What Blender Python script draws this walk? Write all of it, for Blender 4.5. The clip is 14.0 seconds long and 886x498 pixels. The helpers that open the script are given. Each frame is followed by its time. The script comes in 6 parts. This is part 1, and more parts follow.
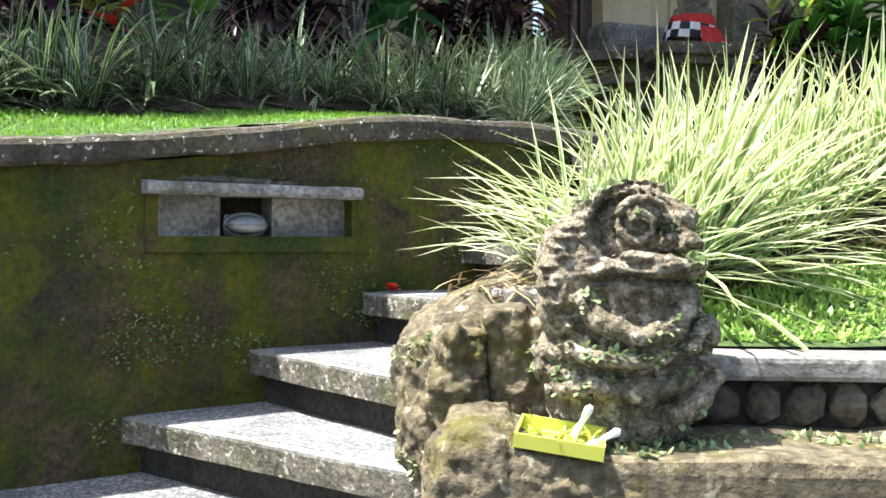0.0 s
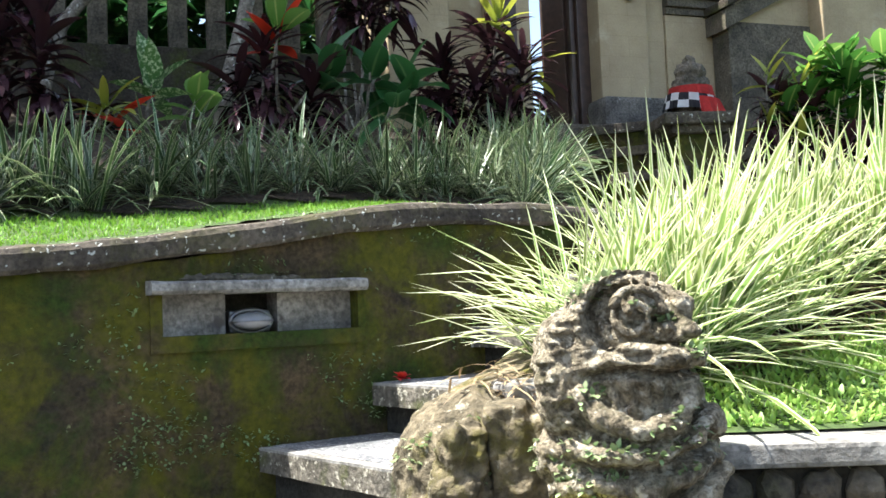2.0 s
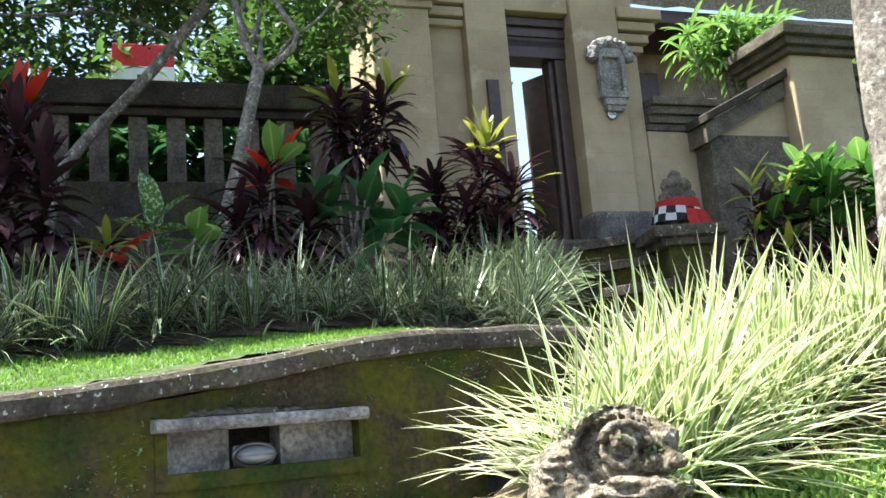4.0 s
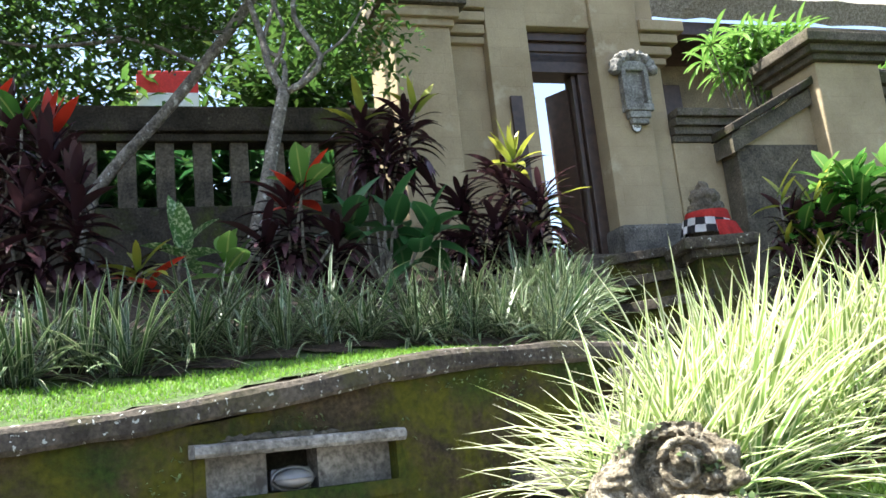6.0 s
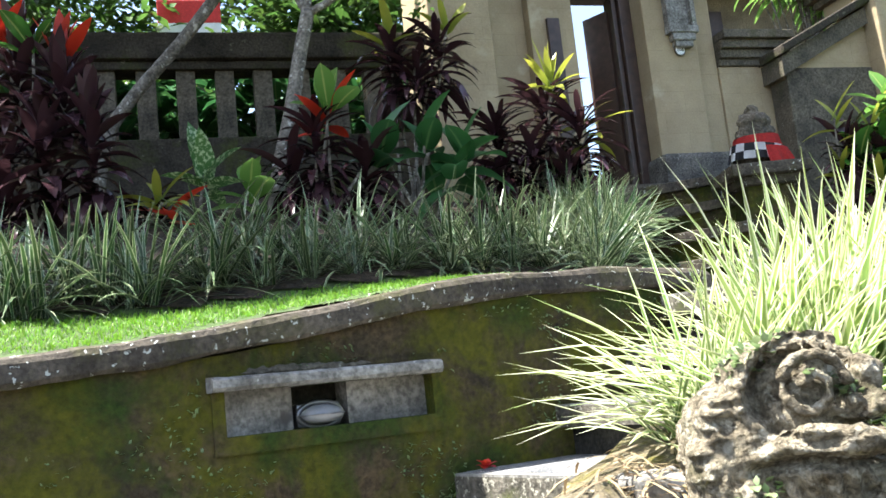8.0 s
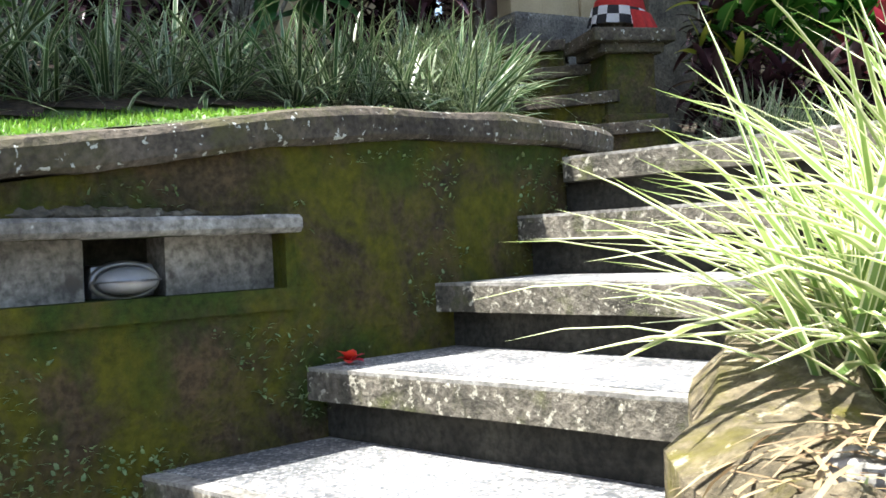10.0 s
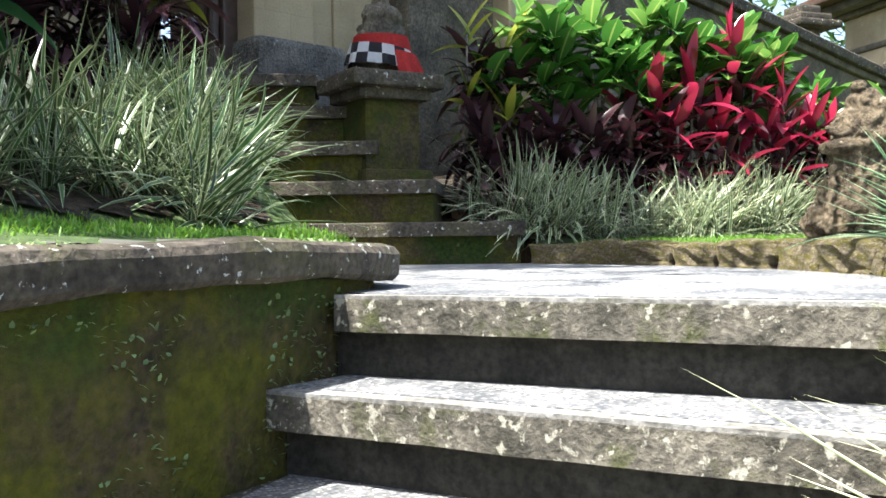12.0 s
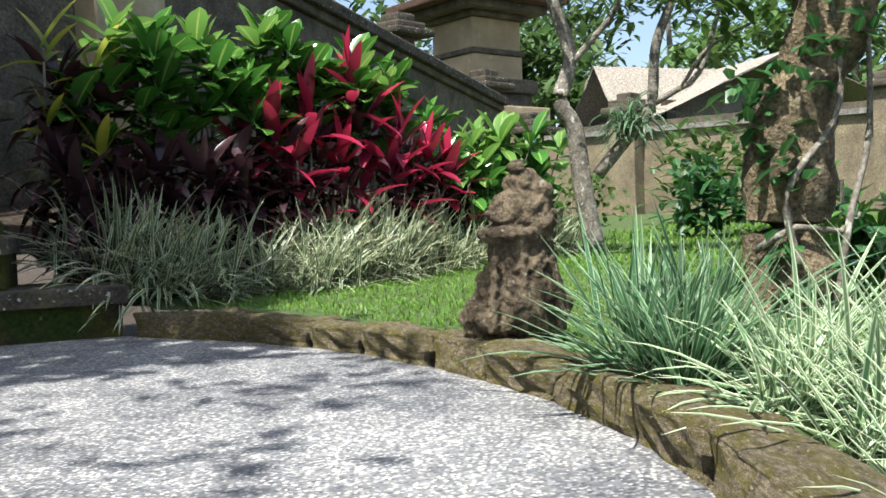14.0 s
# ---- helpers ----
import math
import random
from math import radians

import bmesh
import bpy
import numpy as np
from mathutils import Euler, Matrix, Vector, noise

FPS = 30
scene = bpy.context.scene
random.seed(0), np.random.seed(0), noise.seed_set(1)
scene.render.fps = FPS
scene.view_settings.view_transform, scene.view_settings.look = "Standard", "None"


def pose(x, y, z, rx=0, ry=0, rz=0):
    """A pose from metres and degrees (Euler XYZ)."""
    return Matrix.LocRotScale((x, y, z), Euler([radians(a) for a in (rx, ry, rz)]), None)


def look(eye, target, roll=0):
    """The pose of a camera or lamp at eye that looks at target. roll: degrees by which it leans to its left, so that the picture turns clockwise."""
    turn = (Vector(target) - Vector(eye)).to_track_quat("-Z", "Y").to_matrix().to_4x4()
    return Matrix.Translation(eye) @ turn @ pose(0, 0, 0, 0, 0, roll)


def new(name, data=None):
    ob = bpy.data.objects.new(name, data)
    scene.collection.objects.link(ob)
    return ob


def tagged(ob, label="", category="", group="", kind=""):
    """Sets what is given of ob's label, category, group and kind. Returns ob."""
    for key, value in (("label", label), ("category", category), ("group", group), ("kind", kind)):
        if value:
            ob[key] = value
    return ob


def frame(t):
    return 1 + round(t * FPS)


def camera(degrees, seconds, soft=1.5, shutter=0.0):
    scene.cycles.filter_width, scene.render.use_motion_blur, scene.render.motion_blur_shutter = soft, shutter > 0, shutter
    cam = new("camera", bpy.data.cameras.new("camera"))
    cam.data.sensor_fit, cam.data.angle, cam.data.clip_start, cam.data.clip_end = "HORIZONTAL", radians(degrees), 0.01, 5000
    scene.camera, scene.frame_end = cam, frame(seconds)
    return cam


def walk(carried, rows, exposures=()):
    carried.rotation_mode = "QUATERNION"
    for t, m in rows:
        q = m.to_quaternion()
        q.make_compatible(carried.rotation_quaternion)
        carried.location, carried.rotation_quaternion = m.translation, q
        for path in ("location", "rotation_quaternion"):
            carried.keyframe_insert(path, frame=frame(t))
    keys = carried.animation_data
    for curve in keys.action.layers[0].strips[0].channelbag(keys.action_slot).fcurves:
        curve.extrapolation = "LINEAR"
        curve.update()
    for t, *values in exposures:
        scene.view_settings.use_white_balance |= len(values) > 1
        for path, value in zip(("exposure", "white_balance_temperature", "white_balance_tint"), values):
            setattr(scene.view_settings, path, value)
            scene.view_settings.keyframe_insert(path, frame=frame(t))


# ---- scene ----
EXPOSURES = [(0.0, 1.9), (3.7, 1.95), (7.2, 2.12), (9.5, 2.05), (10.5, 1.85), (11.2, 1.85), (12.3, 1.88), (13.0, 1.45), (14.0, 1.05)]
cam = camera(50.0, 14.0, soft=1.6)
PATH = [
    (0, 0.106, 0.160, 1.394, 89.07, -0.46, 2.40),
    (0.5, 0.115, 0.170, 1.399, 89.79, 0.13, 2.73),
    (1, 0.127, 0.178, 1.407, 90.84, 0.93, 3.05),
    (1.5, 0.134, 0.181, 1.411, 92.36, 1.47, 3.28),
    (2, 0.137, 0.176, 1.424, 93.71, 2.37, 3.37),
    (2.5, 0.145, 0.140, 1.437, 95.37, 3.21, 3.01),
    (3, 0.147, 0.088, 1.440, 97.37, 3.55, 2.68),
    (3.5, 0.155, 0.084, 1.451, 99.46, 4.21, 2.94),
    (6, 0.115, 0.107, 1.464, 101.81, 5.79, 5.18),
    (6.5, 0.106, 0.111, 1.455, 101.31, 5.89, 6.13),
    (7, 0.086, 0.162, 1.455, 100.84, 5.92, 7.39),
    (9.5, -0.087, 0.939, 1.419, 92.13, 4.08, 4.08),
    (10, -0.199, 1.154, 1.458, 89.80, 2.70, -5.91),
    (10.5, -0.164, 1.403, 1.533, 89.17, 1.98, -10.74),
    (11, -0.118, 1.620, 1.626, 90.19, 0.24, -11.79),
    (11.5, -0.072, 1.833, 1.685, 88.99, 0.67, -15.47),
    (12, -0.068, 2.031, 1.800, 89.76, 0.72, -22.08),
    (12.5, -0.023, 2.206, 1.896, 89.49, 1.59, -28.99),
    (13, -0.013, 2.338, 1.986, 88.74, 1.48, -37.38),
    (13.5, -0.025, 2.471, 2.087, 88.26, 0.88, -45.25),
    (14, 0.171, 2.593, 2.155, 88.04, 1.85, -46.15),
]
walk(cam, [(t, pose(*p)) for t, *p in PATH], EXPOSURES)

# ---- world and sun ----
SUN_DIR = Vector((-0.42, -0.08, 1.0)).normalized()      # towards the sun
world = bpy.data.worlds.new("sky")
scene.world = world
world.use_nodes = True
wn = world.node_tree.nodes
sky = wn.new("ShaderNodeTexSky")
sky.sky_type = "NISHITA"
sky.sun_disc = False
sky.sun_elevation = math.asin(SUN_DIR.z)
sky.sun_rotation = math.atan2(SUN_DIR.x, SUN_DIR.y)
sky.air_density, sky.dust_density = 1.0, 2.2
world.node_tree.links.new(sky.outputs[0], wn["Background"].inputs[0])
wn["Background"].inputs[1].default_value = 0.115
sun = new("sun", bpy.data.lights.new("sun", "SUN"))
sun.data.energy, sun.data.angle, sun.data.color = 5.0, radians(0.6), (1.0, 0.98, 0.94)
sun.matrix_world = look((0, 0, 12), Vector((0, 0, 12)) - SUN_DIR)

# ---- materials ----
def nodes_of(name):
    m = bpy.data.materials.new(name)
    m.use_nodes = True
    return m, m.node_tree.nodes, m.node_tree.links, m.node_tree.nodes["Principled BSDF"]


def ramp(n, l, src, stops):
    r = n.new("ShaderNodeValToRGB")
    e = r.color_ramp.elements
    e[0].position, e[0].color = stops[0][0], (*stops[0][1], 1)
    e[1].position, e[1].color = stops[-1][0], (*stops[-1][1], 1)
    for p, c in stops[1:-1]:
        k = e.new(p)
        k.color = (*c, 1)
    l.new(src, r.inputs[0])
    return r.outputs[0]


def noise_of(n, l, scale, detail=6, rough=0.6, coord="Object", warp=0.0):
    tc = n.new("ShaderNodeTexCoord")
    t = n.new("ShaderNodeTexNoise")
    t.inputs["Scale"].default_value, t.inputs["Detail"].default_value = scale, detail
    t.inputs["Roughness"].default_value, t.inputs["Distortion"].default_value = rough, warp
    l.new(tc.outputs[coord], t.inputs["Vector"])
    return t.outputs["Fac"]


def mixed(n, l, fac, a, b, mode="MIX"):
    m = n.new("ShaderNodeMix")
    m.data_type, m.blend_type = "RGBA", mode
    for sock, val in ((m.inputs[0], fac), (m.inputs[6], a), (m.inputs[7], b)):
        if isinstance(val, (float, int)):
            sock.default_value = val
        elif isinstance(val, tuple):
            sock.default_value = (*val, 1)
        else:
            l.new(val, sock)
    return m.outputs[2]


def bumped(n, l, bsdf, height, strength, dist):
    b = n.new("ShaderNodeBump")
    b.inputs["Strength"].default_value, b.inputs["Distance"].default_value = strength, dist
    l.new(height, b.inputs["Height"])
    l.new(b.outputs[0], bsdf.inputs["Normal"])


def stone(name, base, dark, lichen=None, lichen_at=(0.6, 0.66), moss=None, moss_at=(0.5, 0.6), scale=6.0, bump=0.6, dist=0.01, rough=0.9, lscale=14.0, mscale=3.0, fine=60.0, grain=0.75, moss2=None, courses=0.0):
    """Weathered stone: two tones, pale lichen spots, moss patches of one or two greens, block courses, grain."""
    m, n, l, b = nodes_of(name)
    big, small = noise_of(n, l, scale), noise_of(n, l, fine, 4)
    col = ramp(n, l, big, [(0.35, dark), (0.65, base)])
    col = mixed(n, l, grain, col, ramp(n, l, small, [(0.35, (0.35, 0.35, 0.35)), (0.65, (1.25, 1.25, 1.25))]), "MULTIPLY")
    if moss:
        mf = ramp(n, l, noise_of(n, l, mscale, 8, 0.7, warp=0.4), [(moss_at[0], (0, 0, 0)), (moss_at[1], (1, 1, 1))])
        tint = ramp(n, l, noise_of(n, l, 40, 3), [(0.3, tuple(c * 0.5 for c in moss)), (0.7, moss)])
        col = mixed(n, l, mf, col, tint)
    if moss2:
        mf = ramp(n, l, noise_of(n, l, mscale * 0.55, 7, 0.65, warp=0.5), [(0.50, (0, 0, 0)), (0.62, (1, 1, 1))])
        tint = ramp(n, l, noise_of(n, l, 55, 3), [(0.3, tuple(c * 0.4 for c in moss2)), (0.7, moss2)])
        col = mixed(n, l, mf, col, tint)
    if lichen:
        lf = ramp(n, l, noise_of(n, l, lscale, 4, 0.6, warp=0.15), [(lichen_at[0], (0, 0, 0)), (lichen_at[1], (1, 1, 1))])
        col = mixed(n, l, lf, col, lichen)
    l.new(col, b.inputs["Base Color"])
    b.inputs["Roughness"].default_value = rough
    b.inputs["Specular IOR Level"].default_value = 0.25
    add = n.new("ShaderNodeMath")
    add.operation = "ADD"
    l.new(noise_of(n, l, scale * 3, 8, 0.7), add.inputs[0])
    l.new(small, add.inputs[1])
    height = add.outputs[0]
    if courses:
        tc, sep, com, bt = n.new("ShaderNodeTexCoord"), n.new("ShaderNodeSeparateXYZ"), n.new("ShaderNodeCombineXYZ"), n.new("ShaderNodeTexBrick")
        l.new(tc.outputs["Object"], sep.inputs[0])
        l.new(sep.outputs[0], com.inputs[0])
        l.new(sep.outputs[2], com.inputs[1])
        l.new(com.outputs[0], bt.inputs["Vector"])
        for key, val in (("Scale", 1.0), ("Mortar Size", 0.003), ("Mortar Smooth", 0.6), ("Brick Width", courses * 2.2), ("Row Height", courses)):
            bt.inputs[key].default_value = val
        bt.inputs["Color1"].default_value, bt.inputs["Color2"].default_value, bt.inputs["Mortar"].default_value = (1, 1, 1, 1), (0.84, 0.83, 0.81, 1), (0.5, 0.48, 0.45, 1)
        l.new(mixed(n, l, 0.28, col, bt.outputs["Color"], "MULTIPLY"), b.inputs["Base Color"])
        deep = n.new("ShaderNodeMath")
        deep.operation = "SUBTRACT"
        l.new(height, deep.inputs[0])
        l.new(bt.outputs["Fac"], deep.inputs[1])
        height = deep.outputs[0]
    bumped(n, l, b, height, bump, dist)
    return m


def aggregate(name, tones, size, border=None):
    """Washed pebble finish: small stones of mixed greys in pale cement."""
    m, n, l, b = nodes_of(name)
    tc = n.new("ShaderNodeTexCoord")
    v = n.new("ShaderNodeTexVoronoi")
    v.inputs["Scale"].default_value = 1.0 / size
    l.new(tc.outputs["Object"], v.inputs["Vector"])
    sep = n.new("ShaderNodeSeparateColor")
    l.new(v.outputs["Color"], sep.inputs[0])
    col = ramp(n, l, sep.outputs[0], [(0.0, tones[0]), (0.35, tones[1]), (0.7, tones[2]), (1.0, tones[3])])
    gap = ramp(n, l, v.outputs["Distance"], [(0.45, (0, 0, 0)), (0.7, (1, 1, 1))])
    col = mixed(n, l, gap, col, (0.17, 0.165, 0.155))
    stain = ramp(n, l, noise_of(n, l, 2.6, 7, 0.7), [(0.38, (0.34, 0.36, 0.38)), (0.5, (0.75, 0.75, 0.75)), (0.62, (1, 1, 0.98))])
    col = mixed(n, l, 0.9, col, stain, "MULTIPLY")
    l.new(col, b.inputs["Base Color"])
    b.inputs["Roughness"].default_value = 0.7
    bumped(n, l, b, v.outputs["Distance"], -0.6, 0.004)
    return m


def leaf_material(name, base, tip, edge=None, edge_at=0.6, gloss=0.4, trans=0.35, vary=0.35, stripes=0.0, mid=None, blotch=None):
    """Leaf with UV: u across (0 midrib to 1 edge), v along. Thin: light comes through it."""
    m, n, l, b = nodes_of(name)
    uv = n.new("ShaderNodeUVMap")
    sep = n.new("ShaderNodeSeparateXYZ")
    l.new(uv.outputs[0], sep.inputs[0])
    col = ramp(n, l, sep.outputs[1], [(0.0, base), (1.0, tip)])
    if edge:
        k = ramp(n, l, sep.outputs[0], [(edge_at - 0.08, (0, 0, 0)), (edge_at + 0.08, (1, 1, 1))])
        col = mixed(n, l, k, col, edge)
    if mid:
        k = ramp(n, l, sep.outputs[0], [(0.06, (1, 1, 1)), (0.14, (0, 0, 0))])
        col = mixed(n, l, k, col, mid)
    if blotch:
        k = ramp(n, l, noise_of(n, l, 45, 3), [(0.5, (0, 0, 0)), (0.58, (1, 1, 1))])
        col = mixed(n, l, k, col, blotch)
    geo, info = n.new("ShaderNodeNewGeometry"), n.new("ShaderNodeObjectInfo")
    add = n.new("ShaderNodeMath")
    add.operation = "ADD"
    l.new(geo.outputs["Random Per Island"], add.inputs[0])
    l.new(info.outputs["Random"], add.inputs[1])
    half = n.new("ShaderNodeMath")
    half.operation = "MULTIPLY"
    half.inputs[1].default_value = 0.5
    l.new(add.outputs[0], half.inputs[0])
    hsv = n.new("ShaderNodeHueSaturation")
    vr = n.new("ShaderNodeMapRange")
    vr.inputs["To Min"].default_value, vr.inputs["To Max"].default_value = 1 - vary, 1 + vary
    l.new(half.outputs[0], vr.inputs["Value"])
    l.new(vr.outputs[0], hsv.inputs["Value"])
    hr = n.new("ShaderNodeMapRange")
    hr.inputs["To Min"].default_value, hr.inputs["To Max"].default_value = 0.485, 0.515
    l.new(geo.outputs["Random Per Island"], hr.inputs["Value"])
    l.new(hr.outputs[0], hsv.inputs["Hue"])
    l.new(col, hsv.inputs["Color"])
    l.new(hsv.outputs[0], b.inputs["Base Color"])
    b.inputs["Roughness"].default_value = gloss
    b.inputs["Specular IOR Level"].default_value = 0.45
    tr = n.new("ShaderNodeBsdfTranslucent")
    l.new(hsv.outputs[0], tr.inputs[0])
    mx = n.new("ShaderNodeMixShader")
    mx.inputs[0].default_value = trans
    l.new(b.outputs[0], mx.inputs[1])
    l.new(tr.outputs[0], mx.inputs[2])
    l.new(mx.outputs[0], n["Material Output"].inputs[0])
    return m


def plain(name, col, rough=0.6, metal=0.0, grain=0.25, scale=20.0, bump=0.2, dist=0.003):
    m, n, l, b = nodes_of(name)
    f = noise_of(n, l, scale)
    c = ramp(n, l, f, [(0.3, tuple(x * (1 - grain) for x in col)), (0.7, tuple(min(1, x * (1 + grain)) for x in col))])
    l.new(c, b.inputs["Base Color"])
    b.inputs["Roughness"].default_value, b.inputs["Metallic"].default_value = rough, metal
    bumped(n, l, b, noise_of(n, l, scale * 4), bump, dist)
    return m


M_WALL = stone("mossy_plaster", (0.105, 0.073, 0.038), (0.038, 0.031, 0.019), lichen=(0.20, 0.23, 0.10), lichen_at=(0.70, 0.76), moss=(0.108, 0.106, 0.010), moss_at=(0.42, 0.60), scale=5, bump=0.9, lscale=30, mscale=4.2, moss2=(0.04, 0.07, 0.010))
M_DARK = stone("black_mossy_stone", (0.075, 0.062, 0.045), (0.028, 0.024, 0.018), lichen=(0.16, 0.15, 0.11), lichen_at=(0.66, 0.72), moss=(0.07, 0.08, 0.02), moss_at=(0.5, 0.66), scale=5, lscale=14, bump=0.7)
M_CAP = stone("weathered_capstone", (0.125, 0.105, 0.08), (0.045, 0.038, 0.03), lichen=(0.45, 0.47, 0.42), lichen_at=(0.63, 0.67), moss=(0.10, 0.095, 0.04), moss_at=(0.5, 0.7), scale=7, lscale=38, mscale=6, bump=0.7)
M_EDGE = stone("cement_edging", (0.34, 0.33, 0.30), (0.16, 0.15, 0.13), lichen=(0.5, 0.5, 0.44), lichen_at=(0.66, 0.7), moss=(0.10, 0.10, 0.04), moss_at=(0.58, 0.72), scale=9, lscale=30, bump=0.5)
M_NOSE = stone("step_slab_stone", (0.185, 0.165, 0.13), (0.065, 0.06, 0.046), lichen=(0.36, 0.34, 0.27), lichen_at=(0.58, 0.64), moss=(0.09, 0.10, 0.03), moss_at=(0.52, 0.66), scale=9, lscale=44, mscale=5, bump=0.8)
# near-black: shade under overhangs and in hollows is put into the colour
M_RECESS = stone("damp_riser", (0.05, 0.046, 0.036), (0.022, 0.02, 0.016), scale=8)
M_PEBBLE = aggregate("washed_pebble", [(0.06, 0.067, 0.08), (0.17, 0.178, 0.19), (0.34, 0.34, 0.33), (0.66, 0.65, 0.61)], 0.0085)
M_SAND = stone("carved_sandstone", (0.45, 0.36, 0.225), (0.31, 0.24, 0.145), lichen=(0.50, 0.43, 0.30), lichen_at=(0.60, 0.74), moss=(0.17, 0.135, 0.085), moss_at=(0.60, 0.80), scale=1.6, lscale=3.5, mscale=1.3, bump=0.45, dist=0.01, fine=70, grain=0.16, courses=0.17)
M_SANDDARK = stone("weathered_dark_sandstone", (0.17, 0.145, 0.105), (0.075, 0.065, 0.05), lichen=(0.3, 0.28, 0.22), lichen_at=(0.68, 0.74), moss=(0.09, 0.09, 0.04), moss_at=(0.55, 0.7), scale=5, bump=0.5)
M_ROCK = stone("grey_boulder_base", (0.24, 0.22, 0.19), (0.10, 0.095, 0.085), lichen=(0.5, 0.5, 0.48), lichen_at=(0.66, 0.7), scale=5, bump=0.8, dist=0.02)
M_STATUE = stone("old_tuff", (0.44, 0.375, 0.26), (0.15, 0.122, 0.078), lichen=(0.56, 0.51, 0.39), lichen_at=(0.54, 0.65), moss=(0.13, 0.12, 0.06), moss_at=(0.56, 0.7), scale=34, lscale=55, mscale=12, bump=1.0, dist=0.012, fine=150, grain=0.9)
M_LEDGE = stone("mossy_boulder", (0.25, 0.205, 0.13), (0.095, 0.08, 0.05), lichen=(0.42, 0.38, 0.27), lichen_at=(0.60, 0.70), moss=(0.17, 0.15, 0.03), moss_at=(0.52, 0.66), scale=26, lscale=40, mscale=7, bump=0.9, dist=0.012)
M_TUFF = stone("dark_brown_tuff", (0.24, 0.188, 0.12), (0.06, 0.045, 0.03), lichen=(0.36, 0.33, 0.24), lichen_at=(0.62, 0.70), moss=(0.12, 0.11, 0.04), moss_at=(0.55, 0.7), scale=14, lscale=22, mscale=7, bump=1.0, dist=0.02)
M_KERB = stone("mossy_kerb_stone", (0.40, 0.33, 0.215), (0.13, 0.105, 0.065), lichen=(0.46, 0.42, 0.29), lichen_at=(0.60, 0.68), moss=(0.22, 0.19, 0.045), moss_at=(0.45, 0.58), scale=13, lscale=24, mscale=6, bump=1.0, dist=0.02)
M_SOIL = stone("mulch_soil", (0.10, 0.075, 0.05), (0.035, 0.027, 0.02), scale=20, bump=1.0, dist=0.02)
M_LAWN = plain("lawn_soil", (0.05, 0.085, 0.018), 0.95, grain=0.5, scale=30, bump=1.0, dist=0.01)
M_WOOD = plain("dark_carved_wood", (0.055, 0.032, 0.022), 0.45, grain=0.4, scale=18)
M_BARK = stone("pale_bark", (0.30, 0.27, 0.22), (0.12, 0.105, 0.085), lichen=(0.55, 0.53, 0.46), lichen_at=(0.6, 0.68), scale=18, lscale=25, bump=0.6)
M_TRUNK = stone("old_tree_bark", (0.36, 0.28, 0.17), (0.12, 0.095, 0.06), lichen=(0.5, 0.42, 0.28), lichen_at=(0.6, 0.7), scale=5, lscale=9, bump=1.0, dist=0.03)
M_THATCH = stone("grey_thatch", (0.62, 0.56, 0.47), (0.32, 0.28, 0.22), scale=25, bump=1.0, dist=0.03)
M_TILE = stone("brown_roof_tile", (0.13, 0.075, 0.05), (0.06, 0.04, 0.03), scale=12)
M_CREAM = stone("cream_wall_plaster", (0.30, 0.25, 0.16), (0.17, 0.14, 0.095), moss=(0.10, 0.09, 0.05), moss_at=(0.6, 0.8), scale=2.5, mscale=1.5, bump=0.25)
M_RED = plain("red_cloth", (0.55, 0.035, 0.03), 0.8, grain=0.2, scale=60)
M_WHITE = plain("white_cloth", (0.75, 0.75, 0.75), 0.85, grain=0.08)
M_BLACK = plain("black_cloth", (0.03, 0.03, 0.035), 0.85)
M_LAMP = plain("grey_lamp_glass", (0.30, 0.30, 0.31), 0.18, grain=0.15)
M_LAMPMETAL = plain("grey_lamp_metal", (0.24, 0.24, 0.25), 0.35, 0.7)
M_NICHE = stone("grey_cement_panel", (0.33, 0.31, 0.28), (0.15, 0.14, 0.125), lichen=(0.10, 0.09, 0.08), lichen_at=(0.6, 0.68), scale=6, lscale=10, bump=0.3)
M_PALM = leaf_material("palm_leaf_tray", (0.62, 0.60, 0.10), (0.72, 0.68, 0.16), gloss=0.6, trans=0.2, vary=0.08)

# one striped grass in lit, shaded and half-lit copies: light is in the colour
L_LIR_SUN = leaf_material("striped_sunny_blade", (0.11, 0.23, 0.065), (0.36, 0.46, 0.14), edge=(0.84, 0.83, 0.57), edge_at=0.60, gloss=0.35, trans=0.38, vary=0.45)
L_LIR_SHADE = leaf_material("striped_blade", (0.022, 0.052, 0.018), (0.068, 0.125, 0.042), edge=(0.42, 0.46, 0.29), edge_at=0.74, gloss=0.33, trans=0.2, vary=0.6)
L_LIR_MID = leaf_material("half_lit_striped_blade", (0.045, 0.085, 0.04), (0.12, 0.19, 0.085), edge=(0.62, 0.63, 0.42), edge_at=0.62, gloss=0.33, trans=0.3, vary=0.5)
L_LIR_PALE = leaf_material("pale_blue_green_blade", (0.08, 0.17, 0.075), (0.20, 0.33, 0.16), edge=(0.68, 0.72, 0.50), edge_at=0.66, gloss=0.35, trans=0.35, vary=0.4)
L_LIR_GREEN = leaf_material("green_blade", (0.04, 0.12, 0.05), (0.10, 0.22, 0.095), edge=(0.42, 0.52, 0.34), edge_at=0.78, gloss=0.4, trans=0.35, vary=0.35)
L_GRASS = leaf_material("lawn_blade", (0.075, 0.18, 0.015), (0.19, 0.36, 0.04), gloss=0.5, trans=0.4, vary=0.4)
L_CORD_DARK = leaf_material("dark_purple_leaf", (0.030, 0.014, 0.018), (0.065, 0.030, 0.036), gloss=0.22, trans=0.15, vary=0.5)
L_CORD_RED = leaf_material("crimson_leaf", (0.14, 0.010, 0.030), (0.42, 0.026, 0.075), gloss=0.3, trans=0.3, vary=0.55)
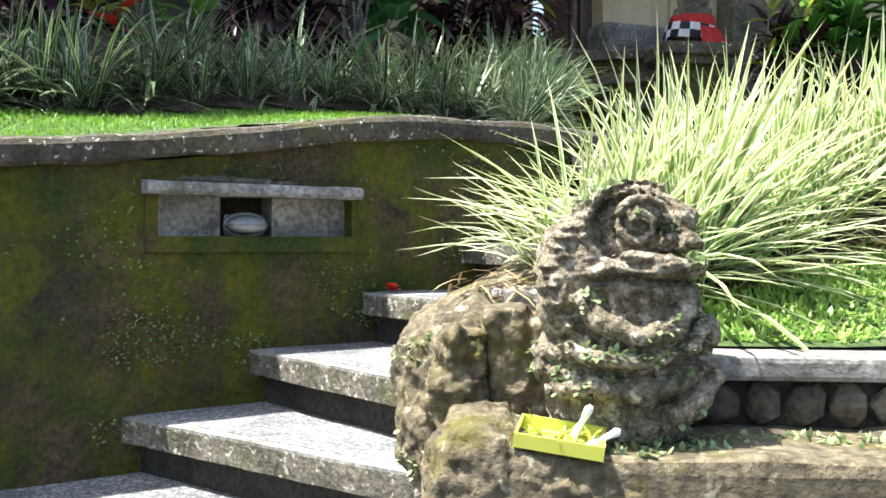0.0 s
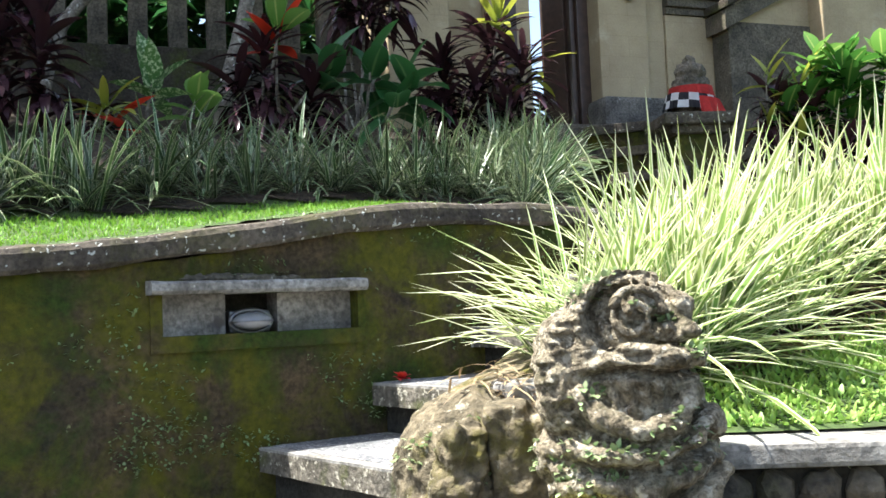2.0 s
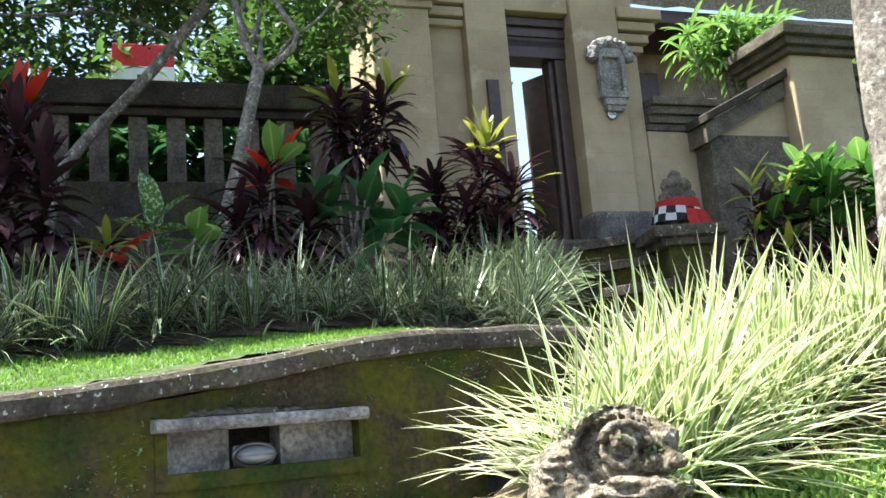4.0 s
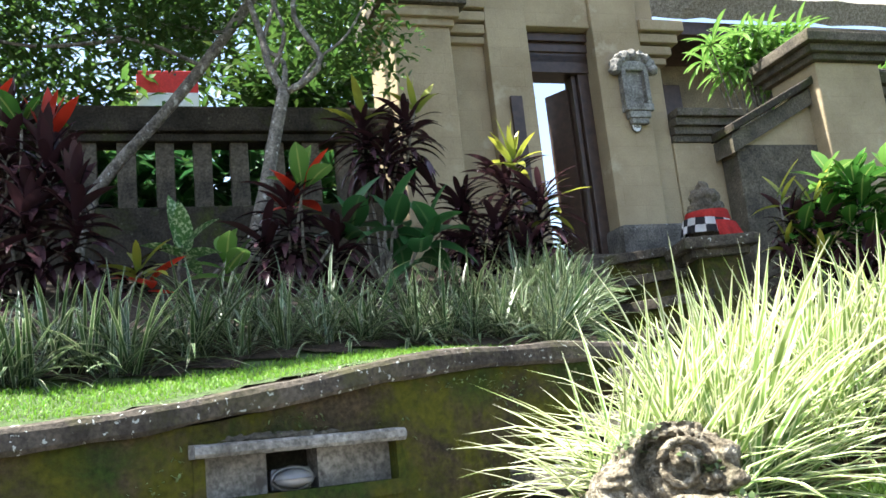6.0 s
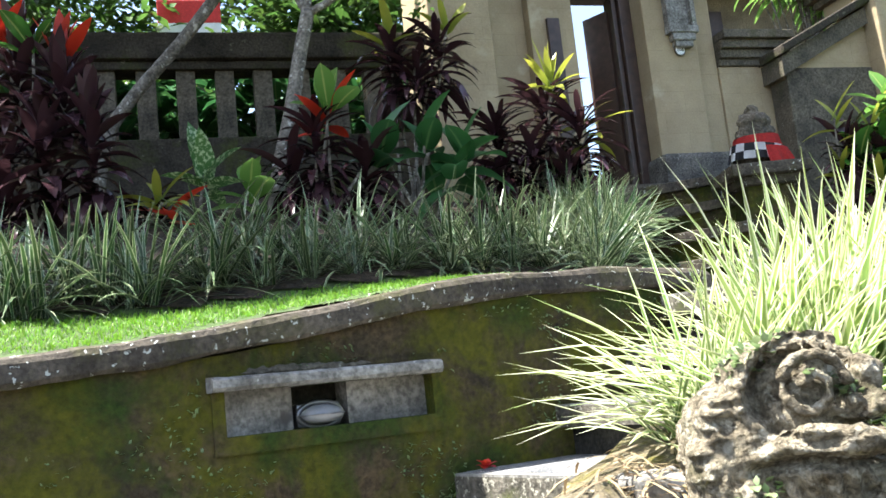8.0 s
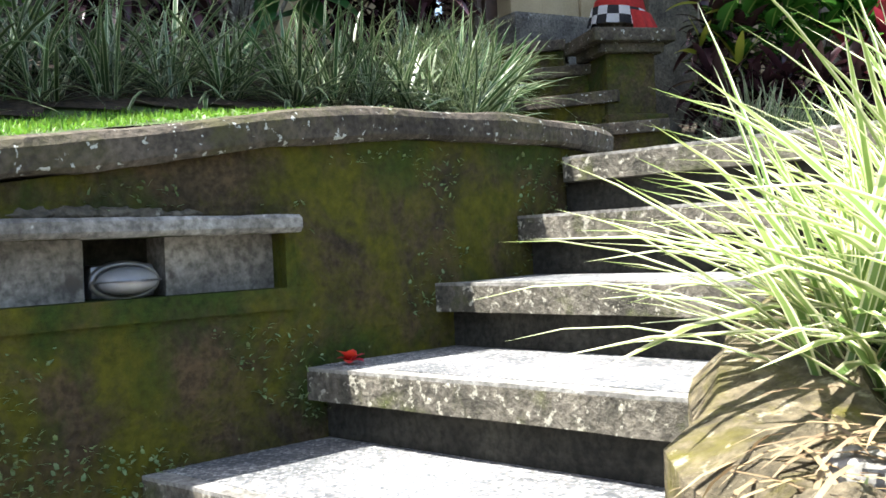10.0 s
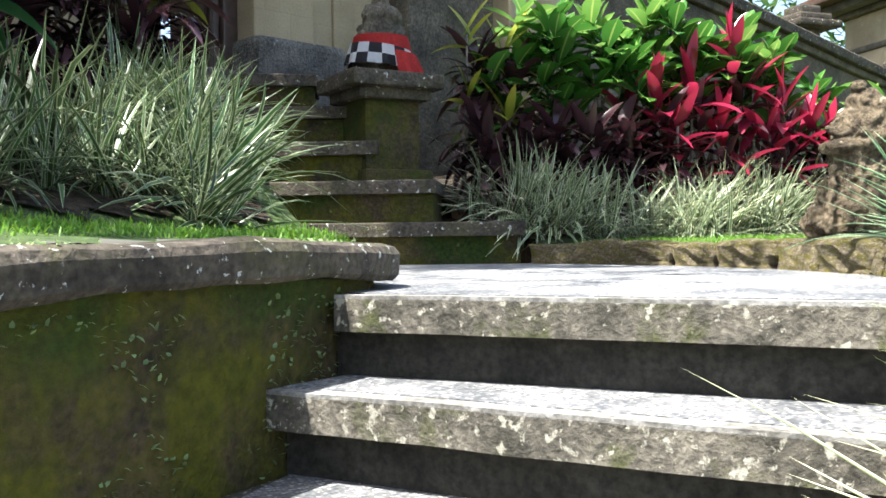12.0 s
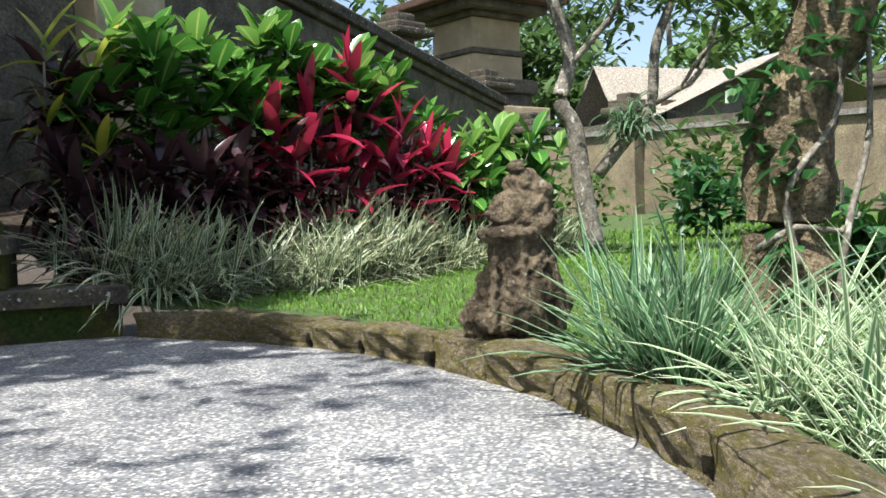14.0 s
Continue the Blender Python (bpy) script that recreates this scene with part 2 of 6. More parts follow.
L_CORD_SCARLET = leaf_material("scarlet_leaf", (0.45, 0.02, 0.012), (0.65, 0.04, 0.02), gloss=0.35, trans=0.45, vary=0.25)
L_CORD_YELLOW = leaf_material("yellow_green_leaf", (0.20, 0.27, 0.03), (0.42, 0.40, 0.06), gloss=0.35, trans=0.4, vary=0.3)
L_BROAD = leaf_material("glossy_green_leaf", (0.03, 0.105, 0.018), (0.065, 0.19, 0.03), mid=(0.22, 0.32, 0.08), gloss=0.22, trans=0.3, vary=0.35)
L_BROAD_LIGHT = leaf_material("fresh_green_leaf", (0.085, 0.215, 0.03), (0.18, 0.33, 0.075), mid=(0.34, 0.42, 0.12), gloss=0.28, trans=0.4, vary=0.3)
L_PHIL = leaf_material("large_green_leaf", (0.028, 0.105, 0.03), (0.05, 0.16, 0.045), mid=(0.12, 0.22, 0.08), gloss=0.35, trans=0.3, vary=0.25)
L_SPOT = leaf_material("speckled_leaf", (0.05, 0.14, 0.03), (0.09, 0.20, 0.05), blotch=(0.45, 0.55, 0.30), gloss=0.4, trans=0.3, vary=0.2)
L_TREE = leaf_material("tree_leaf", (0.045, 0.10, 0.02), (0.09, 0.17, 0.035), gloss=0.4, trans=0.45, vary=0.45)
L_FAR = leaf_material("distant_leaf", (0.06, 0.12, 0.035), (0.12, 0.20, 0.06), gloss=0.6, trans=0.4, vary=0.45)
L_CLOVER = leaf_material("clover_leaf", (0.13, 0.25, 0.04), (0.30, 0.42, 0.11), gloss=0.45, trans=0.35, vary=0.45)
L_WEED = leaf_material("tiny_weed_leaf", (0.17, 0.26, 0.10), (0.34, 0.42, 0.20), gloss=0.6, trans=0.3, vary=0.4)
L_DRY = leaf_material("dry_straw", (0.22, 0.15, 0.08), (0.36, 0.27, 0.15), gloss=0.7, trans=0.15, vary=0.4)
M_FLOWER = leaf_material("red_petal", (0.55, 0.02, 0.03), (0.75, 0.05, 0.07), gloss=0.5, trans=0.3, vary=0.2)

# ---- building helpers ----
def obj(name, bm, mat, parent=None, m=None, smooth=False):
    me = bpy.data.meshes.new(name)
    bm.to_mesh(me)
    bm.free()
    for x in (mat if isinstance(mat, (list, tuple)) else [mat]):
        me.materials.append(x)
    if smooth:
        me.shade_smooth()
    ob = new(name, me)
    if parent is not None:
        ob.parent = parent
    if m is not None:
        ob.matrix_basis = m
    return ob


def part(name, bm, material, parent, label="", m=None, smooth=False):
    ob = obj(name, bm, material, parent, m, smooth)
    return tagged(ob, label) if label else ob


def empty(name, m, label, category, group="", kind=""):
    ob = new(name)
    ob.empty_display_size = 0.1
    ob.matrix_basis = m
    return tagged(ob, label, category, group, kind)


def rough_up(bm, amount, scale, seed=0.0):
    bm.normal_update()
    moves = [(v, v.normal * (noise.noise(v.co * scale + Vector((seed, seed * 1.7, 0))) * amount)) for v in bm.verts]
    for v, d in moves:
        v.co += d


def box(x0, y0, z0, x1, y1, z1, bevel=0.0, cuts=0):
    bm = bmesh.new()
    bmesh.ops.create_cube(bm, size=1, matrix=Matrix.Translation(((x0 + x1) / 2, (y0 + y1) / 2, (z0 + z1) / 2)) @ Matrix.Diagonal((x1 - x0, y1 - y0, z1 - z0, 1)))
    if bevel:
        bmesh.ops.bevel(bm, geom=bm.edges[:], offset=bevel, segments=2, affect="EDGES", profile=0.6)
    if cuts:
        bmesh.ops.subdivide_edges(bm, edges=bm.edges[:], cuts=cuts, use_grid_fill=True)
    return bm


def join(*bms):
    out = bms[0]
    for b in bms[1:]:
        me = bpy.data.meshes.new("tmp")
        b.to_mesh(me)
        b.free()
        out.from_mesh(me)
        bpy.data.meshes.remove(me)
    return out


def prism(outline, z0, z1, bevel=0.0):
    """A flat polygon (counter-clockwise) pulled up from z0 to z1; z1 may be a function of x, y."""
    bm = bmesh.new()
    top = [bm.verts.new((x, y, z1(x, y) if callable(z1) else z1)) for x, y in outline]
    bot = [bm.verts.new((x, y, z0(x, y) if callable(z0) else z0)) for x, y in outline]
    t = bm.faces.new(top)
    bm.faces.new(bot[::-1])
    for i in range(len(top)):
        j = (i + 1) % len(top)
        bm.faces.new((top[j], top[i], bot[i], bot[j]))
    bmesh.ops.recalc_face_normals(bm, faces=bm.faces[:])
    if bevel:
        bmesh.ops.bevel(bm, geom=list(t.edges), offset=bevel, segments=3, affect="EDGES", profile=0.5)
    return bm


def smooth_line(pts, step):
    """Points at even steps along a smooth line through pts."""
    p = [np.array(q, float) for q in pts]
    p = [2 * p[0] - p[1]] + p + [2 * p[-1] - p[-2]]
    out = []
    for i in range(1, len(p) - 2):
        n = max(2, int(np.linalg.norm(p[i + 1] - p[i]) / step))
        for k in range(n):
            t = k / n
            out.append(0.5 * (2 * p[i] + (p[i + 1] - p[i - 1]) * t + (2 * p[i - 1] - 5 * p[i] + 4 * p[i + 1] - p[i + 2]) * t * t + (3 * p[i] - p[i - 1] - 3 * p[i + 1] + p[i + 2]) * t ** 3))
    out.append(p[-2])
    return out


def sweep(line, section, closed_ends=True):
    """A section (offset to the right of the way, height) carried along a line of x, y, z."""
    bm = bmesh.new()
    rings = []
    for i, q in enumerate(line):
        a, b = line[max(0, i - 1)], line[min(len(line) - 1, i + 1)]
        d = Vector((b[0] - a[0], b[1] - a[1], 0)).normalized()
        r = Vector((d.y, -d.x, 0))
        rings.append([bm.verts.new(Vector(q) + r * s + Vector((0, 0, h))) for s, h in section])
    n = len(section)
    for a, b in zip(rings, rings[1:]):
        for k in range(n):
            bm.faces.new((a[k], a[(k + 1) % n], b[(k + 1) % n], b[k]))
    if closed_ends:
        bm.faces.new(rings[0])
        bm.faces.new(rings[-1][::-1])
    bmesh.ops.recalc_face_normals(bm, faces=bm.faces[:])
    return bm


def tube(points, radii, sides=8):
    bm = bmesh.new()
    rings = []
    for i, q in enumerate(points):
        a, b = Vector(points[max(0, i - 1)]), Vector(points[min(len(points) - 1, i + 1)])
        rot = (b - a).to_track_quat("Z", "Y").to_matrix()
        rings.append([bm.verts.new(Vector(q) + rot @ Vector((math.cos(k * math.tau / sides), math.sin(k * math.tau / sides), 0)) * radii[i]) for k in range(sides)])
    for a, b in zip(rings, rings[1:]):
        for k in range(sides):
            bm.faces.new((a[k], a[(k + 1) % sides], b[(k + 1) % sides], b[k]))
    bm.faces.new(rings[0][::-1])
    bm.faces.new(rings[-1])
    return bm


def lathe(profile, sides=20, squash=1.0):
    """A turned body from (radius, height) rows."""
    bm = bmesh.new()
    rings = [[bm.verts.new((r * math.cos(k * math.tau / sides), r * squash * math.sin(k * math.tau / sides), z)) for k in range(sides)] for r, z in profile]
    for a, b in zip(rings, rings[1:]):
        for k in range(sides):
            bm.faces.new((a[k], a[(k + 1) % sides], b[(k + 1) % sides], b[k]))
    bm.faces.new(rings[0][::-1])
    bm.faces.new(rings[-1])
    return bm


def blob(centre, size, amount, scale, seed, sub=4, turn=0.0):
    bm = bmesh.new()
    bmesh.ops.create_icosphere(bm, subdivisions=sub, radius=1)
    for v in bm.verts:
        d = 1 + amount * noise.fractal(v.co * scale + Vector((seed, seed * 2.3, seed * 0.7)), 0.9, 2.0, 4)
        v.co = Vector((v.co.x * size[0] * d, v.co.y * size[1] * d, v.co.z * size[2] * d))
    bmesh.ops.transform(bm, matrix=pose(*centre, 0, 0, turn), verts=bm.verts[:])
    return bm


class Leaves:
    """Collects curved leaves into one mesh, with UV: u 0 at the midrib to 1 at the edge, v along the leaf."""

    def __init__(self):
        self.v, self.f, self.uv = [], [], []

    def add(self, base, way, length, width, droop, rng, segs=4, fold=0.25, shape="blade", twist=0.0):
        base, d = Vector(base), Vector(way).normalized()
        side = d.cross(Vector((0, 0, 1)))
        side = side.normalized() if side.length > 1e-3 else Vector((1, 0, 0))
        if twist:
            side = Matrix.Rotation(twist, 3, d) @ side
        p, start = base.copy(), len(self.v)
        for i in range(segs + 1):
            t = i / segs
            if shape == "blade":
                w = width * (0.75 + 0.5 * t) * (1 - t ** 3) if i < segs else 0.0
            elif shape == "lance":
                w = width * max(0.12, math.sin(math.pi * min(1, 0.06 + t * 0.94)) ** 0.8) if i < segs else 0.0
            elif shape == "obovate":
                w = width * max(0.08, math.sin(math.pi * (0.04 + 0.96 * t) ** 1.35)) ** 0.8 if i < segs else 0.0
            else:
                w = width * math.sin(math.pi * (0.08 + 0.92 * t) ** 0.75) ** 0.75 if i < segs else 0.0
            up = side.cross(d).normalized()
            self.v += [p - side * w * 0.5 + up * fold * w * 0.5, p, p + side * w * 0.5 + up * fold * w * 0.5]
            self.uv += [(1, t), (0, t), (1, t)]
            p = p + d * (length / segs)
            d = (d + Vector((0, 0, -1)) * droop / segs).normalized()
        for i in range(segs):
            a = start + 3 * i
            for k in (0, 1):
                self.f.append((a + k, a + k + 1, a + k + 4, a + k + 3))
        return p

    def mesh(self, name, mats):
        me = bpy.data.meshes.new(name)
        me.from_pydata([tuple(x) for x in self.v], [], self.f)
        uv = me.uv_layers.new(name="UVMap")
        idx = np.empty(len(me.loops), dtype=np.int32)
        me.loops.foreach_get("vertex_index", idx)
        uv.data.foreach_set("uv", np.array(self.uv, dtype=np.float32)[idx].ravel())
        for m in mats if isinstance(mats, (list, tuple)) else [mats]:
            me.materials.append(m)
        me.shade_smooth()
        return me


def fan(rng, lean_lo, lean_hi, around=None, spread=math.pi):
    a = rng.uniform(-spread, spread) + (around or 0.0)
    e = radians(rng.uniform(lean_lo, lean_hi))
    return Vector((math.cos(a) * math.sin(e), math.sin(a) * math.sin(e), math.cos(e)))

# ---- lie of the land ----
WALL_X = [-4.2, -2.6, -1.21, -0.95, -0.64, -0.305, 0.03, 0.29, 0.5, 0.62]
WALL_Y = [0.55, 1.72, 2.68, 2.87, 3.12, 3.36, 3.61, 3.81, 3.98, 4.07]
CAP_X = [-4.2, -2.5, -1.21, -0.83, -0.62, -0.376, -0.09, 0.3, 0.75]
CAP_Z = [1.58, 1.61, 1.643, 1.684, 1.725, 1.774, 1.805, 1.812, 1.80]
UPPER = 2.80                       # level of the gate's sill
LAND = 1.70                        # level of the landing


def wall_at(x):
    return np.interp(x, WALL_X, WALL_Y)


def cap_at(x):
    return float(np.interp(x, CAP_X, CAP_Z))


def behind(x, y):
    """Metres behind the retaining wall's face, and the wall's x there."""
    r = (x + 0.95) * 0.8 + (y - 2.88) * 0.6
    return (x + 0.95) * -0.6 + (y - 2.88) * 0.8, -0.95 + 0.8 * r


def terrace_z(x, y):
    s, wx = behind(x, y)
    wx = min(wx, 0.6)
    slope = np.interp(wx, [-1.5, 0.4], [0.21, 0.10])
    lawn = np.interp(wx, [-1.5, 0.3], [1.0, 0.55])
    z = cap_at(wx) - 0.012 + slope * min(max(s, 0), lawn)
    if s > lawn:
        z += 0.37 * (s - lawn)
    return min(z, UPPER - 0.01) + 0.012 * noise.noise(Vector((x * 2, y * 2, 0)))


STAIR_R = [(0.03, 1.30), (0.03, 1.62), (0.09, 1.95), (0.26, 2.2), (0.52, 2.42), (0.78, 2.62), (1.04, 2.84), (1.26, 3.02)]
KERB = [(1.26, 3.02), (1.41, 3.16), (1.59, 3.40), (1.78, 3.63), (1.98, 3.98), (2.12, 4.35), (2.22, 4.72), (2.27, 5.1), (2.25, 5.55), (2.17, 5.95), (2.08, 6.25)]


def bank_z(x, y):
    """The garden to the right of the stair and the landing."""
    z = np.interp(y + 0.25 * max(0, x - 0.6), [1.5, 2.2, 3.0, 3.5], [1.19, 1.33, 1.62, 1.775])
    z += 0.024 * max(0.0, math.hypot(x - 1.5, y - 3.5) - 1.5)
    if y > 6.3 and x < 8:
        z += 0.25 * min(2.0, (y - 6.3 - 0.25 * max(0, x - 2.5))) if y - 6.3 - 0.25 * max(0, x - 2.5) > 0 else 0
    return float(z) + 0.012 * noise.noise(Vector((x * 2.3, y * 2.3, 3)))


def lawn_edge(x):
    """Where the clipped bank ends and the mulch under the sunny grass begins."""
    return 1.92 + 0.56 * max(0.0, x - 0.45) + 0.03 * math.sin(9 * x)


def heightfield(name, x0, y0, x1, y1, step, zf, inside, mat):
    nx, ny = int((x1 - x0) / step) + 1, int((y1 - y0) / step) + 1
    bm = bmesh.new()
    vs = {}
    for i in range(nx):
        for j in range(ny):
            x, y = x0 + i * step, y0 + j * step
            if inside(x, y):
                vs[i, j] = bm.verts.new((x, y, zf(x, y)))
    for i in range(nx):
        for j in range(ny):
            k = [(i, j), (i + 1, j), (i + 1, j + 1), (i, j + 1)]
            if all(q in vs for q in k):
                bm.faces.new([vs[q] for q in k])
    return obj(name, bm, mat, smooth=True)


def right_of(x, y):
    """Signed metres to the right of the stair's and landing's right-hand border."""
    line = STAIR_R + KERB[1:]
    best = (1e9, 0)
    for (ax, ay), (bx, by) in zip(line, line[1:]):
        dx, dy = bx - ax, by - ay
        t = max(0, min(1, ((x - ax) * dx + (y - ay) * dy) / (dx * dx + dy * dy)))
        px, py = x - ax - t * dx, y - ay - t * dy
        d = math.hypot(px, py)
        if d < best[0]:
            best = (d, d if dx * py - dy * px < 0 else -d)
    return best[1]


# ---- large structure ----
ground = obj("ground", prism([(-300, -300), (300, -300), (300, 300), (-300, 300)], -0.5, 0.0), M_SOIL)
tagged(ground, "dark bare soil around the foot of the garden stair", "ground", kind="structure")

terrace = heightfield("lawn_terrace", -4.6, 0.4, 2.0, 8.2, 0.1, terrace_z,
                      lambda x, y: behind(x, y)[0] > 0.06 and y > wall_at(min(x, 0.6)) + 0.05 and x < 0.62 + max(0, (y - 5.9)) * 0.35, M_LAWN)
tagged(terrace, "sloping lawn and planting bed behind the mossy wall", "lawn", kind="structure")
upper = obj("courtyard_floor", prism([(-9, 4.6), (-4.5, 5.9), (0.2, 7.72), (6.5, 10.2), (6.5, 16), (-9, 16)], 2.0, UPPER - 0.02), M_SOIL)
tagged(upper, "dark earth of the raised courtyard behind the gate", "ground", kind="structure")
garden = heightfield("garden_lawn", 0.1, 1.48, 26.0, 22.0, 0.14, bank_z, lambda x, y: (right_of(x, y) > 0.06 or x > 3.2) and not (y > 6.4 and x < 2.0) and (x > 0.34 or y > 1.75) and y > 1.6, M_LAWN)
tagged(garden, "clipped green lawn rising beyond the stone kerb", "lawn", kind="structure")

bed = heightfield("planting_bed", -4.6, 1.5, 1.6, 8.0, 0.1, lambda x, y: terrace_z(x, y) + 0.012,
                  lambda x, y: behind(x, y)[0] > float(np.interp(min(behind(x, y)[1], 0.6), [-1.5, 0.3], [1.0, 0.55])) and x < 0.55 + max(0, (y - 5.9)) * 0.35, M_SOIL)
tagged(bed, "dark soil of the shaded planting bed", "soil", kind="structure")
bed2 = heightfield("planting_bed_bank", 0.1, 1.8, 2.0, 3.0, 0.04, lambda x, y: bank_z(x, y) + 0.01, lambda x, y: right_of(x, y) > 0.1 and y > lawn_edge(x), M_SOIL)
tagged(bed2, "brown mulch under the sunlit grass", "soil", kind="structure")
bed3 = heightfield("planting_bed_wall", 2.05, 6.0, 8.2, 11.0, 0.12, lambda x, y: bank_z(x, y) + 0.01, lambda x, y: y > 6.35 + 0.42 * max(0, x - 2.5) and y < 8.1 + 0.4 * (x - 0.7), M_SOIL)
tagged(bed3, "dark soil under the shrubs along the wall", "soil", kind="structure")

# retaining wall, left of the stair, with the lamp niche cut through its face
wall = empty("wall_retaining", Matrix(), "low garden retaining wall of dark mossy green plaster", "wall", kind="structure")
NX0, NX1, NZ0, NZ1 = -0.861, -0.338, 1.38, 1.504


def wall_piece(xa, xb, z0, z1, thick=0.26, inset=0.0, step=0.06):
    n = max(1, int((xb - xa) / step))
    line = [(xa + (xb - xa) * i / n, float(wall_at(xa + (xb - xa) * i / n)), 0) for i in range(n + 1)]
    bm = bmesh.new()
    rings = []
    for x, y, _ in line:
        top = z1 if z1 is not None else cap_at(x) - 0.075
        k = max(1, int((top - z0) / 0.06))
        ring = [bm.verts.new((x - 0.6 * inset, y + 0.8 * inset, z0 + (top - z0) * j / k)) for j in range(k + 1)]
        ring += [bm.verts.new((x - 0.6 * thick, y + 0.8 * thick, top)), bm.verts.new((x - 0.6 * thick, y + 0.8 * thick, z0))]
        rings.append(ring)
    n2 = min(len(r) for r in rings)
    rings = [r[: n2 - 3] + r[-3:] for r in rings]
    for a, b in zip(rings, rings[1:]):
        for k in range(n2):
            bm.faces.new((a[k], b[k], b[(k + 1) % n2], a[(k + 1) % n2]))
    bm.faces.new(rings[0])
    bm.faces.new(rings[-1][::-1])
    bmesh.ops.recalc_face_normals(bm, faces=bm.faces[:])
    for v in bm.verts:
        v.co += Vector((0.6, -0.8, 0)) * 0.006 * noise.noise(v.co * 5)
    return bm


part("plaster_face", wall_piece(-4.2, NX0, -0.2, None), M_WALL, wall)
part("plaster_face", wall_piece(NX1, 0.55, -0.2, None), M_WALL, wall)
part("plaster_face", wall_piece(NX0, NX1, -0.2, NZ0), M_WALL, wall)
part("plaster_face", wall_piece(NX0, NX1, NZ1, None), M_WALL, wall)
part("niche_panel", wall_piece(NX0, -0.692, NZ0, NZ1, inset=0.045), M_NICHE, wall, "grey cement side of the lamp niche")
part("niche_panel", wall_piece(-0.552, NX1, NZ0, NZ1, inset=0.045), M_NICHE, wall, "grey cement side of the lamp niche")
part("niche_back", wall_piece(-0.692, -0.552, NZ0, NZ1, inset=0.13), M_RECESS, wall, "hollow behind the lamp, coloured black for its shade")
end = prism([(0.55, 4.02), (0.60, 4.10), (0.60, 5.0), (0.66, 6.3), (0.42, 6.3), (0.35, 5.0), (0.35, 4.05), (0.42, 3.96)], 1.4, 1.73)
part("wall_return", end, M_WALL, wall)
# frame border round the niche, slightly proud
for a, b, z0, z1 in ((NX0 - 0.028, NX1 + 0.020, 1.331, NZ0),):
    bm = sweep([(a + (b - a) * i / 6, float(wall_at(a + (b - a) * i / 6)), 0) for i in range(7)], [(0.012, z0), (-0.02, z0), (-0.02, z1), (0.012, z1)])
    part("niche_sill", bm, M_WALL, wall)
for a, b in ((NX0 - 0.028, NX0), (NX1, NX1 + 0.020)):
    bm = sweep([(a, float(wall_at(a)), 0), (b, float(wall_at(b)), 0)], [(0.011, NZ0), (-0.02, NZ0), (-0.02, NZ1), (0.011, NZ1)])
    part("niche_jamb", bm, M_WALL, wall)
a, b = -0.897, -0.326
bm = sweep([(a + (b - a) * i / 14, float(wall_at(a + (b - a) * i / 14)), 0) for i in range(15)],
           [(0.055, 1.507), (0.062, 1.515), (0.062, 1.535), (0.052, 1.543), (-0.03, 1.548), (-0.03, 1.504), (0.05, 1.504)])
rough_up(bm, 0.004, 18)
part("niche_lintel", bm, M_EDGE, wall, "worn grey stone lintel over the niche")

cap_line = smooth_line([(x, float(wall_at(x)), cap_at(x)) for x in (-4.2, -3.2, -2.2, -1.6, -1.21, -0.95, -0.64, -0.45, -0.305, -0.1, 0.1, 0.29, 0.5)]
                       + [(0.60, 4.09, 1.80), (0.645, 4.22, 1.80), (0.64, 4.42, 1.80), (0.64, 4.9, 1.82), (0.70, 5.6, 1.86), (0.76, 6.35, 1.9)], 0.05)
bm = sweep(cap_line, [(0.030, -0.078), (0.042, -0.066), (0.044, -0.02), (0.034, -0.004), (0.015, 0.003), (-0.20, 0.004), (-0.24, -0.02), (-0.24, -0.078)])
rough_up(bm, 0.012, 6)
rough_up(bm, 0.004, 30, 5)
cap = obj("coping", bm, M_CAP, smooth=False)
tagged(cap, "rounded dark stone coping spotted with white lichen", "coping", kind="structure")

# ---- stair up to the landing ----
LEFT = [(-2.45, 1.85), (-2.15, 2.06), (-1.80, 2.29), (-1.35, 2.59), (-0.945, 2.885), (-0.64, 3.135), (-0.305, 3.37), (0.03, 3.62), (0.29, 3.81), (0.45, 3.90)]
RIGHT = [(-0.02, 0.92), (0.0, 1.22), (0.02, 1.52), (0.03, 1.82), (0.13, 2.17), (0.27, 2.19), (0.52, 2.45), (0.79, 2.66), (1.03, 2.88), (1.24, 3.02)]
stair = empty("stair_lower", Matrix(), "curving garden stair of washed-pebble slabs with dark recessed risers", "stairs", kind="structure")


